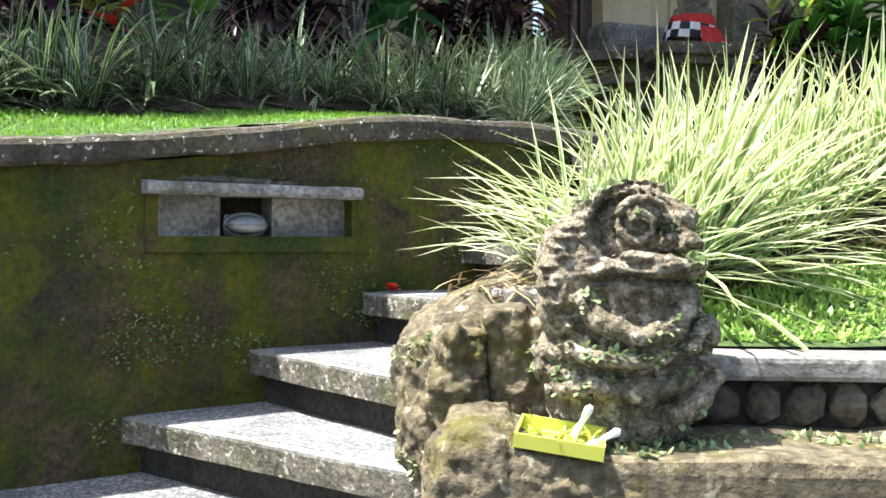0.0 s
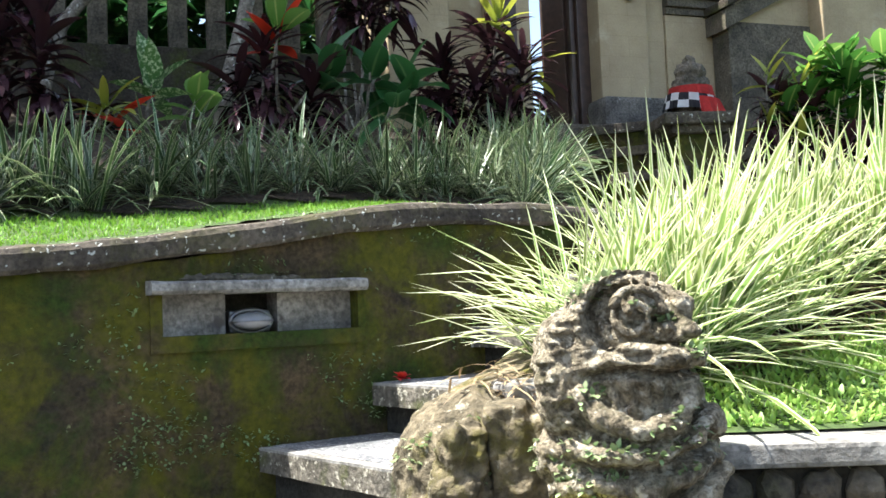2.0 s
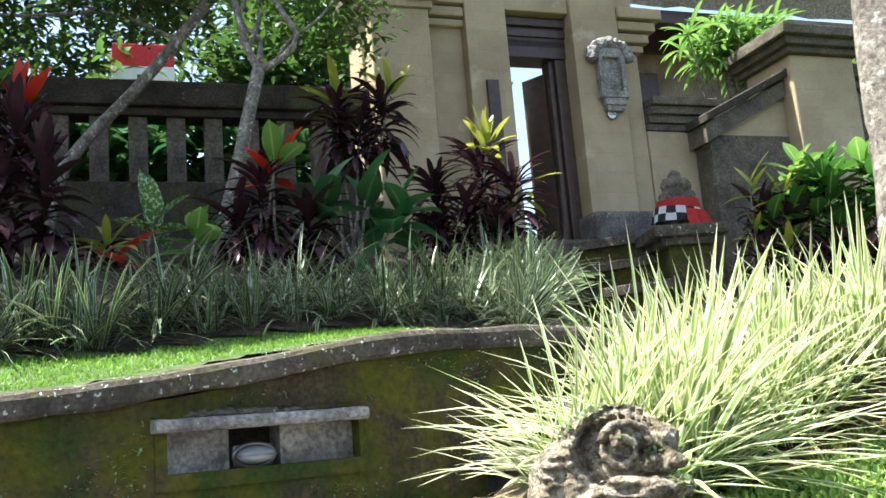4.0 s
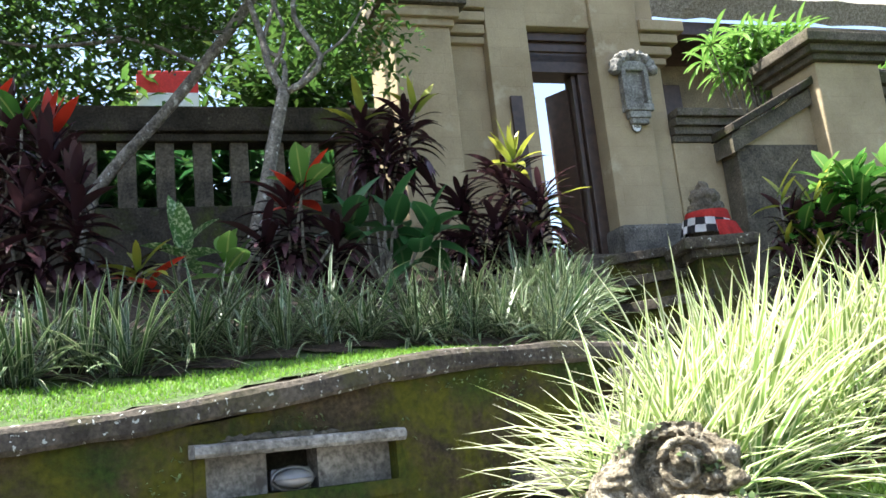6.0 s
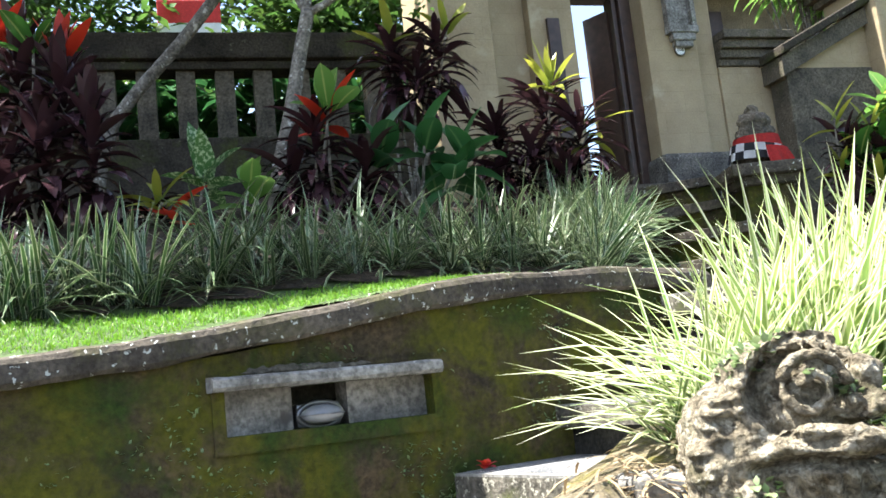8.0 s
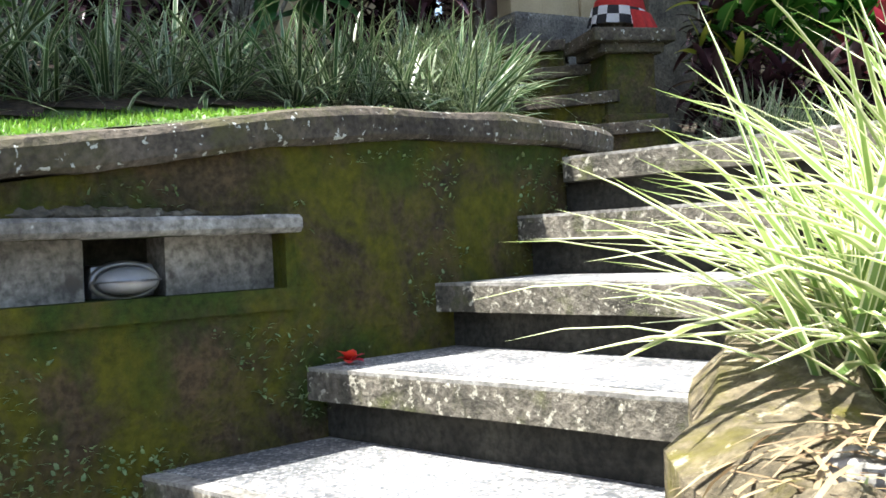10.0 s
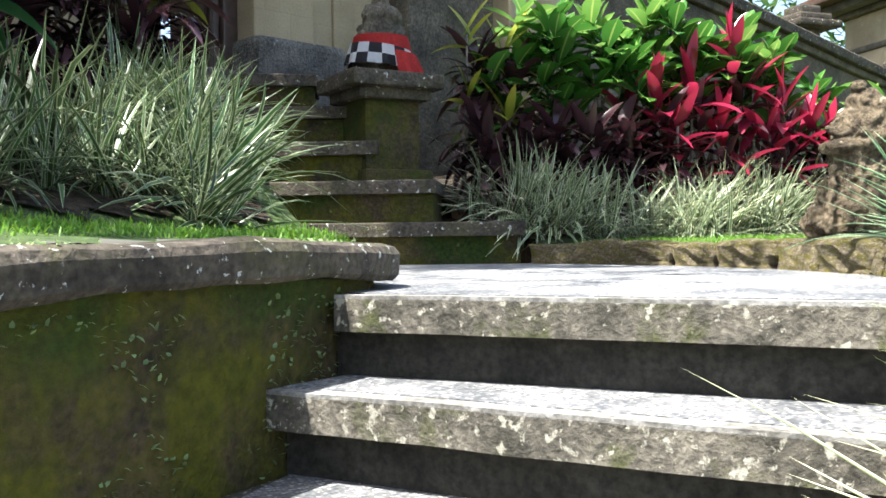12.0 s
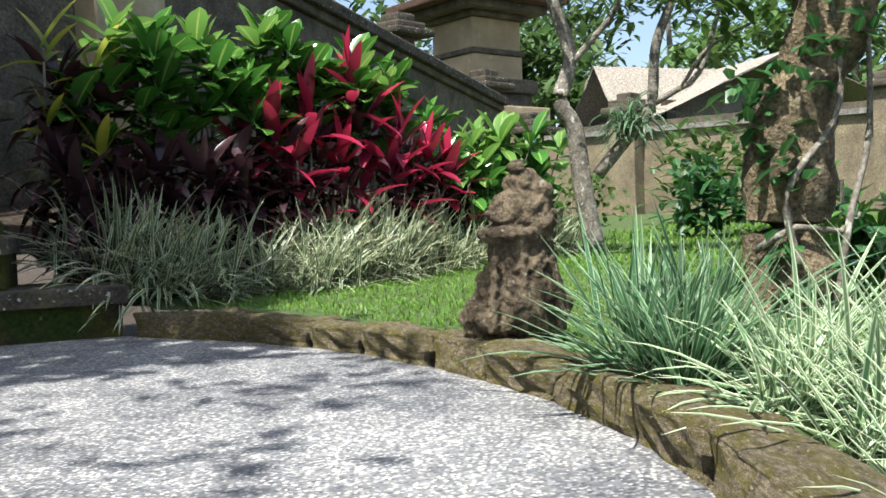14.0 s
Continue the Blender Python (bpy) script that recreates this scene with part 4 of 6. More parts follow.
statue2 = fused("stone_statue", bits, 0.006, M_TUFF, pose(2.33, 4.36, 1.79, 0, 0, -42) @ Matrix.Diagonal((0.92, 0.92, 1.02, 1)), 0.010, 34, 4)
tagged(statue2, "squat brown stone guardian beside the kerb, rough and mossy", "statue")

boulder = fused("mossy_boulder", [blob((0, 0, 0), (0.112, 0.15, 0.12), 0.10, 1.6, 41), blob((0.08, 0.04, -0.02), (0.085, 0.11, 0.10), 0.12, 1.8, 42), blob((-0.02, -0.06, -0.08), (0.085, 0.09, 0.11), 0.1, 1.6, 47)], 0.006, M_LEDGE, pose(0.078, 1.67, 1.175), 0.008, 48, 2)
tagged(boulder, "rounded mossy boulder on the ledge beside the stair", "boulder")
rock = box(0.025, 1.325, 0.80, 0.33, 1.57, 1.165, 0.05, 5)
for v in rock.verts:
    v.co.z -= max(0.0, v.co.x - 0.05) * 0.24 * max(0.0, v.co.z - 0.8) / 0.36
    v.co.x += 0.035 * max(0.0, v.co.z - 1.02) / 0.14 if v.co.x < 0.12 else 0.0
slope_stone = fused("ledge_stone", [rock, blob((0.10, 1.43, 1.07), (0.075, 0.10, 0.085), 0.1, 1.5, 43)], 0.006, M_LEDGE, Matrix(), 0.008, 44, 43)
tagged(slope_stone, "worn sloping ledge stone, brown above and yellow-green at its end", "stone")
foot = fused("ledge_stone", [blob((0, 0, 0), (0.075, 0.11, 0.34), 0.14, 1.5, 46), blob((0.02, 0.03, -0.2), (0.085, 0.11, 0.4), 0.12, 1.6, 55)], 0.009, M_LEDGE, pose(0.085, 1.47, 0.66), 0.009, 22, 46)
tagged(foot, "tall mossy stone at the foot of the ledge", "stone")
block = fused("stone_block", [box(-0.05, -0.045, -0.14, 0.05, 0.05, 0.02, 0.012), blob((0.0, 0, -0.03), (0.055, 0.05, 0.05), 0.3, 2, 45)], 0.005, M_EDGE, pose(0.178, 1.745, 1.285, 0, 0, 20), 0.006, 25)
tagged(block, "pale bleached broken stone block standing on end", "stone")
stump = fused("stone_block", [box(-0.034, -0.035, -0.16, 0.028, 0.03, 0.03, 0.010), box(0.030, -0.03, -0.15, 0.062, 0.03, 0.012, 0.009), blob((0, 0, -0.1), (0.04, 0.04, 0.06), 0.2, 2, 60)], 0.004, M_LEDGE, pose(0.148, 1.545, 1.262, 6, -4, -10), 0.005, 34)
tagged(stump, "small split mossy stone beside the boulder", "stone")
stump2 = fused("stone_block", [box(-0.03, -0.035, -0.14, 0.034, 0.03, 0.0, 0.014), blob((0, -0.01, -0.10), (0.045, 0.045, 0.05), 0.2, 2, 61)], 0.005, M_LEDGE, pose(0.078, 1.53, 1.262, 8, 5, 15), 0.012, 40, 5)
tagged(stump2, "dark broken upright stone against the boulder", "stone")

# offering tray with two rolled white papers
tray = empty("offering_tray", pose(0.207, 1.375, 1.127, 3, 7, -8), "yellow woven palm-leaf offering tray on the ledge", "offering")
w, d, h = 0.056, 0.05, 0.018
part("base", box(-w, -d, 0, w, d, 0.003), M_PALM, tray)
for x0, y0, x1, y1 in ((-w, -d, w, -d + 0.003), (-w, d - 0.003, w, d), (-w, -d + 0.003, -w + 0.003, d - 0.003), (w - 0.003, -d + 0.003, w, d - 0.003)):
    part("side", box(x0, y0, 0.003, x1, y1, h), M_PALM, tray)
rngo = random.Random(3)
L = Leaves()
for k in range(26):
    L.add((rngo.uniform(-0.04, 0.04), rngo.uniform(-0.035, 0.035), 0.006), fan(rngo, 20, 85), rngo.uniform(0.015, 0.04), 0.008, 0.3, rngo, 2)
me = L.mesh("petals", L_CORD_YELLOW)
ob = new("petals", me)
ob.parent = tray
for x, y, rx, ry, ln in ((0.015, 0.0, 12, 18, 0.055), (0.035, -0.01, 0, 55, 0.045)):
    bm = tube([(0, 0, 0), (0, 0, ln * 0.9), (0.001, 0, ln)], [0.0045, 0.006, 0.0035], 8)
    part("paper_roll", bm, M_WHITE, tray, "white rolled paper", pose(x, y, 0.006, rx, ry, 0))

# bulkhead lamp in the niche
lx = -0.622
lamp = empty("bulkhead_lamp", pose(lx, float(wall_at(lx)) - 0.004, 1.416, 0, 0, 36.9) @ Matrix.Scale(0.87, 4), "grey oval bulkhead lamp set in the wall niche", "lamp")
bm = blob((0, 0.045, 0), (0.074, 0.05, 0.034), 0.0, 1, 0, 4)
part("glass", bm, M_LAMP, lamp, "smoked oval glass cover", smooth=True)
ring = [(0.081 * math.cos(k * math.tau / 32), 0.06, 0.041 * math.sin(k * math.tau / 32)) for k in range(33)]
part("rim", tube(ring, [0.008] * 33, 8), M_LAMPMETAL, lamp, smooth=True)
part("backplate", box(-0.08, 0.065, -0.04, 0.08, 0.12, 0.04, 0.012), M_LAMPMETAL, lamp)
bar = [(-0.086 + 0.172 * k / 12, 0.045 - 0.057 * math.sin(math.pi * k / 12), 0.0) for k in range(13)]
part("guard_bar", tube(bar, [0.003] * 13, 6), M_LAMPMETAL, lamp)

# figure on the pedestal, wrapped in cloth
figure = fused("small_statue", [blob((0, 0, 0.10), (0.18, 0.15, 0.12), 0.12, 2, 51), blob((0, 0, 0.23), (0.17, 0.14, 0.09), 0.15, 2.5, 52), blob((0, -0.02, 0.32), (0.135, 0.11, 0.075), 0.2, 3, 53),
                                blob((-0.09, 0, 0.33), (0.045, 0.05, 0.06), 0.2, 3, 54), blob((0.09, 0, 0.33), (0.045, 0.05, 0.06), 0.2, 3, 55), blob((0.0, 0, 0.41), (0.06, 0.055, 0.04), 0.25, 3, 56),
                                arc(0, 0.31, 0.11, 0.03, 180, 360, -0.09, 0.02), arc(0, 0.25, 0.13, 0.03, 180, 360, -0.10, 0.02)], 0.009, M_SANDDARK, PED @ pose(0.02, 0, 2.69) @ Matrix.Diagonal((0.80, 0.80, 1.0, 1)), 0.012, 25, 2)
tagged(figure, "small grey stone figure standing on the pedestal", "statue")


def cloth_ring(r0, r1, z0, z1, n=48, wave=0.008, seed=0, a0=0.0, a1=360.0, sy=0.88, tilt=0.0):
    bm = bmesh.new()
    rows = []
    for j in range(5):
        t = j / 4
        row = []
        for k in range(n + 1):
            a = radians(a0 + (a1 - a0) * k / n)
            r = r0 + (r1 - r0) * t + wave * math.sin(k * 1.7 + seed) * (1 - t)
            row.append(bm.verts.new((r * math.cos(a), r * sy * math.sin(a), z0 + (z1 - z0) * t + tilt * math.cos(a))))
        rows.append(row)
    for a, b in zip(rows, rows[1:]):
        for k in range(n):
            f = bm.faces.new((a[k], a[k + 1], b[k + 1], b[k]))
            f.material_index = (k // 3 + rows.index(a) // 2) % 2
    bmesh.ops.solidify(bm, geom=bm.faces[:], thickness=0.004)
    return bm


wrap = empty("cloth_wrap", PED @ pose(0.02, 0, 2.70), "red sash and black-and-white checked cloth round the figure", "cloth")
part("red_sash", cloth_ring(0.165, 0.150, 0.12, 0.21, seed=2, wave=0.006), M_RED, wrap, "plain red sash")
part("checked_cloth", cloth_ring(0.20, 0.172, 0.035, 0.145, seed=1, wave=0.011, tilt=-0.022), [M_WHITE, M_BLACK], wrap, "black and white checked cloth")
part("red_fold", cloth_ring(0.235, 0.196, 0.004, 0.12, 16, 0.016, 3, 268, 368, tilt=-0.012), M_RED, wrap, "red cloth end hanging over the slab")

# fallen flower and leaf
fl = empty("fallen_flower", pose(-0.197, 3.37, 1.197), "fallen red hibiscus flower on a step", "flower")
L = Leaves()
rf = random.Random(8)
for k in range(9):
    L.add((0, 0, 0.004), fan(rf, 30, 85), rf.uniform(0.03, 0.048), 0.03, 0.6, rf, 3, shape="broad")
ob = new("petals", L.mesh("petals", M_FLOWER))
ob.parent = fl

# crumbled dirt lying on the lintel against the wall
dirt = fused("dirt_heap", [blob((0.075 * k - 0.14, 0.012, 0.0), (0.06, 0.03, 0.022 - 0.004 * abs(k - 1)), 0.35, 2.5, 95 + k, 3) for k in range(5)], 0.004, M_SANDDARK, pose(-0.665, float(wall_at(-0.665)) + 0.0, 1.551, 0, 0, 36.9), 0.004, 50)
tagged(dirt, "grey crumbled dirt and moss lying on the lintel", "dirt", kind="stuff")

# pale lichen patch on the coping
pb_ = fused("lichen_patch", [blob((0.02 * k, 0, -0.008 * k * k), (0.022, 0.006, 0.018), 0.4, 2, 90 + k, 3) for k in range(3)], 0.003, plain("pale_lichen", (0.55, 0.60, 0.58), 0.9, grain=0.2), pose(-0.213, 3.385, 1.768, 0, 0, 36.9), 0.002, 60)
tagged(pb_, "pale blue-white lichen patch on the coping", "lichen", kind="stuff")
# ---- grasses ----
def tuft_mesh(n, length, width, lean, mat, seed, droop=(0.4, 1.1), rad=0.05, segs=5):
    r = random.Random(seed)
    L = Leaves()
    for _ in range(n):
        w = fan(r, *lean)
        L.add((r.gauss(0, rad), r.gauss(0, rad), -0.01), w, r.uniform(*length), r.uniform(*width), r.uniform(*droop), r, segs, 0.35)
    return L.mesh("blades", mat)


SINGLE = {}


def put_tuft(meshes, x, y, z, s, r, label, group, lean=(0, 0)):
    """A clump: the mass of fine blades as one part, and its outermost blades one by one."""
    edge = x < 0.4 and y < 2.2
    ob = empty("grass_clump", pose(x, y, z) @ pose(0, 0, 0, lean[0], 14 if edge else lean[1], 0) @ pose(0, 0, 0, 0, 0, 0 if edge else r.uniform(0, 360)) @ Matrix.Scale(s, 4), label, "grass", group)
    me = meshes[r.randrange(len(meshes))]
    c = new("foliage", me)
    c.parent = ob
    tagged(c, kind="stuff")
    mat = me.materials[0]
    if mat.name not in SINGLE:
        q = random.Random(len(mat.name))
        SINGLE[mat.name] = []
        for k in range(8):
            L = Leaves()
            e = radians(q.uniform(10, 75))
            L.add((0, 0, 0), (math.sin(e), 0, math.cos(e)), q.uniform(0.34, 0.54), q.uniform(0.012, 0.018), q.uniform(0.4, 1.1), q, 7, 0.35)
            SINGLE[mat.name].append(L.mesh("blade", mat))
    for k in range(9):
        b = new("blade", SINGLE[mat.name][r.randrange(8)])
        b.parent = ob
        b.matrix_basis = pose(r.gauss(0, 0.03), r.gauss(0, 0.03), -0.01, 0, 0, r.uniform(-80, 80) if edge else r.uniform(0, 360))
    return ob


rng = random.Random(4)
# the shaded bed takes the darkened blades, the sunny bank the brightened ones
SHADE = [tuft_mesh(44, (0.24, 0.50), (0.012, 0.021), (4, 78), L_LIR_SHADE, 20 + k, (0.5, 2.2), 0.03) for k in range(6)]
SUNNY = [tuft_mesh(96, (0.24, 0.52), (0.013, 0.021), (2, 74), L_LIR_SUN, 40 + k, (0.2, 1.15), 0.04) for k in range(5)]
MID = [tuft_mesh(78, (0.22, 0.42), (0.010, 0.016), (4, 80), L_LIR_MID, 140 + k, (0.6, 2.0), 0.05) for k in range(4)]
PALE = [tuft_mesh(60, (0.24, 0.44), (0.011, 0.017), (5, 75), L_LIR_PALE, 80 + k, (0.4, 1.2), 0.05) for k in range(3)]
GREEN = [tuft_mesh(85, (0.24, 0.44), (0.012, 0.019), (2, 70), L_LIR_GREEN, 60 + k, (0.1, 0.7), 0.03) for k in range(4)]
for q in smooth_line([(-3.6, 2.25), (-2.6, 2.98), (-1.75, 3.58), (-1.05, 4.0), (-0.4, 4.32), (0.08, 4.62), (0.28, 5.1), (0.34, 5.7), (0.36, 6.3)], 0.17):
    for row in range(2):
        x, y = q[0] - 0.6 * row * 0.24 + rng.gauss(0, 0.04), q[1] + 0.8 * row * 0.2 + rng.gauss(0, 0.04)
        put_tuft(SHADE, x, y, terrace_z(x, y), rng.uniform(0.7, 1.1), rng, "striped grass clump in the shaded bed, its blades coloured darker for shade", "striped grass along the bed")
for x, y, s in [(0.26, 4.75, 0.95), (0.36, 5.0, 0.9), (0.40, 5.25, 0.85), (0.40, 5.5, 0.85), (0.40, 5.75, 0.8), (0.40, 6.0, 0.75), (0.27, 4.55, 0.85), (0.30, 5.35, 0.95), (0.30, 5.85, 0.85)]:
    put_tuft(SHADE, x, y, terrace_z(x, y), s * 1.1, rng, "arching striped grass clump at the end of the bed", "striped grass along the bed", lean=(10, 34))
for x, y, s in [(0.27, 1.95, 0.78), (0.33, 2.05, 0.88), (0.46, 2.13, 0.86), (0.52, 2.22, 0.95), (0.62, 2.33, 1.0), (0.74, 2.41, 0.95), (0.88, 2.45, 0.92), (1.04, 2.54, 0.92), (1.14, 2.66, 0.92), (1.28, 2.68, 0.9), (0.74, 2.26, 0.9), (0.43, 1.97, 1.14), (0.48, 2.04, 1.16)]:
    put_tuft(SUNNY, x, y, bank_z(x, y), s * rng.uniform(0.92, 1.06), rng, "cream-striped grass clump in full sun, its blades coloured brighter for it", "sunlit striped grass", lean=(6, 8))
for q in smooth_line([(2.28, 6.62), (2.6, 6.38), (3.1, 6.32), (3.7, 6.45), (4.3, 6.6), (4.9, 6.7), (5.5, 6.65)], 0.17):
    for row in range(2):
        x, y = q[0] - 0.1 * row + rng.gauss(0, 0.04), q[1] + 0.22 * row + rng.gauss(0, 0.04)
        # sunlit stretch: about half the front clumps get paler blades in place of light
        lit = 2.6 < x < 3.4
        put_tuft(PALE if lit and row == 0 and rng.random() < 0.5 else MID, x, y, bank_z(x, y), rng.uniform(1.2, 1.5) * (0.9 if lit else 1), rng, "striped grass clump under the red-leaved shrubs, coloured half-lit, paler where sunlit", "striped grass beside the lawn", lean=(14, 8))
for x, y, s in [(2.02, 3.76, 1.0), (2.12, 3.66, 0.95), (1.95, 3.62, 0.85), (2.3, 3.85, 0.8)]:
    put_tuft(GREEN, x, y, bank_z(x, y), s, rng, "blue-green strap-leaved clump behind the kerb", "green clumps behind the kerb", lean=(4, -6))
for x, y, s in [(1.84, 3.34, 0.75), (1.98, 3.36, 0.8), (1.72, 3.12, 0.75), (1.9, 3.16, 0.85), (1.66, 2.96, 0.8), (2.1, 3.2, 0.85), (1.5, 2.92, 0.75), (2.25, 3.45, 0.7), (1.8, 2.95, 0.9)]:
    put_tuft(PALE, x, y, bank_z(x, y), s, rng, "pale striped clump spilling over the kerb", "pale clumps behind the kerb", lean=(12, -10))
# ---- leafy plants: every large leaf is a part that shares its mesh with its like ----
LEANS = (8, 25, 42, 60, 80, 100)


def leaf_set(mat, length, width, shape, droop, seed, segs=6, fold=0.3):
    r = random.Random(seed)
    out = []
    for a in LEANS:
        L = Leaves()
        e = radians(a)
        L.add((0, 0, 0), (math.sin(e), 0, math.cos(e)), length, width, droop * (0.5 + a / 90), r, segs, fold, shape, r.uniform(-0.3, 0.3))
        out.append(L.mesh("leaf", mat))
    return out


DARK = leaf_set(L_CORD_DARK, 0.33, 0.05, "lance", 1.15, 1, 7)
DARKBIG = leaf_set(L_CORD_DARK, 0.30, 0.07, "lance", 1.0, 2, 7)
CRIMSON = leaf_set(L_CORD_RED, 0.33, 0.088, "lance", 0.6, 3)
SCARLET = leaf_set(L_CORD_SCARLET, 0.28, 0.075, "lance", 0.3, 4)
YELLOW = leaf_set(L_CORD_YELLOW, 0.30, 0.06, "lance", 0.6, 5)
GLOSSY = leaf_set(L_BROAD, 0.25, 0.12, "obovate", 0.5, 6)
FRESH = leaf_set(L_BROAD_LIGHT, 0.25, 0.115, "obovate", 0.4, 7)
PHIL = leaf_set(L_PHIL, 0.30, 0.17, "broad", 0.8, 8)
SPOT = leaf_set(L_SPOT, 0.32, 0.13, "broad", 0.5, 9)
FRONDS = leaf_set(L_BROAD_LIGHT, 0.36, 0.05, "lance", 0.9, 10)


def rosette(parent, leaves, c, n, r, lo=0, hi=5, size=(0.75, 1.1), drop=0.18):
    for k in range(n):
        t = k / max(1, n - 1)
        i = min(hi, lo + int((hi - lo + 0.99) * t))
        ob = new("leaf", leaves[i])
        ob.parent = parent
        ob.matrix_basis = pose(c[0] + r.gauss(0, 0.012), c[1] + r.gauss(0, 0.012), c[2] - drop * t, 0, 0, k * 137.5 + r.uniform(-25, 25)) @ pose(0, 0, 0, r.uniform(-8, 8), r.uniform(-8, 8), 0) @ Matrix.Scale(r.uniform(*size), 4)


def leafy(name, base, heads, label, category, group="", seed=1, stem=0.012, mat=None):
    """A plant with bare stems that end in rosettes: heads of (x, y, z, leaves, count, lowest lean, highest lean, drop)."""
    r = random.Random(seed)
    pl = empty(name, Matrix(), label, category, group)
    for h in heads:
        x, y, z, leaves, n, lo, hi, drop = h
        b = (base[0] + r.gauss(0, 0.05), base[1] + r.gauss(0, 0.05), base[2] - 0.03)
        mid = ((b[0] + x) / 2 + r.gauss(0, 0.03), (b[1] + y) / 2 + r.gauss(0, 0.03), (b[2] + z) / 2)
        part("stem", tube([b, mid, (x, y, z)], [stem, stem * 0.85, stem * 0.6], 6), mat or M_BARK, pl)
        rosette(pl, leaves, (x, y, z), n, r, lo, hi, drop=drop)
    return pl


def tz(x, y):
    return (x, y, terrace_z(x, y))


def bz(x, y):
    return (x, y, bank_z(x, y))


leafy("cordyline", tz(0.08, 6.32), [(-0.16, 6.28, 3.08, DARK, 74, 2, 5, 0.4), (0.16, 6.34, 3.22, DARK, 74, 2, 5, 0.5), (0.36, 6.2, 3.02, DARK, 68, 2, 5, 0.4), (0.22, 6.25, 3.30, YELLOW, 13, 0, 4, 0.08), (0.05, 6.2, 2.85, DARK, 57, 2, 5, 0.35), (0.42, 6.2, 2.95, YELLOW, 5, 3, 5, 0.1), (-0.15, 6.25, 2.75, DARK, 50, 2, 5, 0.35), (0.25, 6.15, 2.7, DARK, 50, 2, 5, 0.3)],
      "dense purple-black cordyline with yellow-green tops by the gate", "shrub", "cordylines in the bed", 11)
leafy("cordyline", tz(-0.69, 6.0), [(-0.74, 6.0, 3.55, DARK, 57, 2, 5, 0.3), (-0.45, 6.02, 3.58, DARK, 51, 2, 5, 0.3), (-0.76, 5.98, 3.62, YELLOW, 7, 0, 3, 0.06), (-0.38, 6.0, 3.66, YELLOW, 7, 0, 3, 0.06), (-0.6, 5.95, 3.42, DARK, 44, 2, 5, 0.25)],
      "tall thin-stemmed cordyline with purple leaves and yellow tips", "shrub", "cordylines in the bed", 12)
leafy("cordyline", tz(-2.55, 5.0), [(-2.62, 5.0, 3.5, DARKBIG, 57, 0, 5, 0.4), (-2.36, 5.0, 3.35, DARKBIG, 57, 0, 5, 0.4), (-2.8, 4.9, 3.25, DARKBIG, 57, 0, 5, 0.4), (-2.45, 4.9, 3.0, DARKBIG, 57, 1, 5, 0.4), (-2.68, 5.0, 3.58, SCARLET, 8, 0, 2, 0.05), (-2.38, 5.0, 3.42, SCARLET, 7, 0, 2, 0.05), (-2.5, 4.95, 3.45, GLOSSY, 5, 1, 3, 0.05), (-2.2, 4.95, 3.1, DARKBIG, 50, 0, 5, 0.5), (-2.65, 4.85, 2.75, DARKBIG, 50, 1, 5, 0.4)],
      "large dark purple cordyline crowned with scarlet new leaves", "shrub", "cordylines in the bed", 13)
leafy("cordyline", tz(-1.09, 5.3), [(-1.1, 5.3, 2.92, DARK, 61, 2, 5, 0.35), (-1.02, 5.28, 2.98, SCARLET, 5, 2, 4, 0.1), (-1.0, 5.25, 3.02, FRESH, 6, 0, 3, 0.04), (-1.25, 5.3, 2.72, DARK, 44, 2, 5, 0.25), (-0.85, 5.35, 2.7, DARK, 44, 2, 5, 0.25)],
      "small purple cordyline with fresh green and reddish top leaves", "shrub", "cordylines in the bed", 14)
leafy("philodendron", tz(-0.55, 5.45), [(-0.78, 5.45, 2.82, PHIL, 6, 1, 4, 0.12), (-0.52, 5.4, 2.80, PHIL, 7, 1, 5, 0.14), (-0.32, 5.4, 2.72, PHIL, 6, 1, 5, 0.14), (-0.38, 5.35, 2.6, PHIL, 5, 2, 5, 0.1)], "broad green heart-leaved plant in the bed", "plant", "", 15)
leafy("dumb_cane", tz(-1.7, 5.2), [(-1.7, 5.2, 2.72, SPOT, 7, 0, 4, 0.1), (-1.45, 5.2, 2.6, FRESH, 8, 1, 4, 0.1)], "green plant with pale speckled leaves", "plant", "", 16)
leafy("bromeliad", tz(-1.98, 5.1), [(-1.98, 5.1, 2.55, DARK, 16, 2, 5, 0.06), (-1.9, 5.1, 2.58, YELLOW, 8, 2, 4, 0.05), (-1.85, 5.05, 2.5, SCARLET, 4, 3, 5, 0.05)], "brown and olive rosette plant low in the bed", "plant", "", 17)
leafy("cordyline", tz(-3.2, 4.7), [(-3.2, 4.7, 3.2, DARKBIG, 30, 0, 5, 0.4), (-3.0, 4.7, 2.9, DARKBIG, 30, 1, 5, 0.4)], "dark purple cordyline in deep shade", "shrub", "cordylines in the bed", 18)
# bed beyond the landing
shr = random.Random(22)
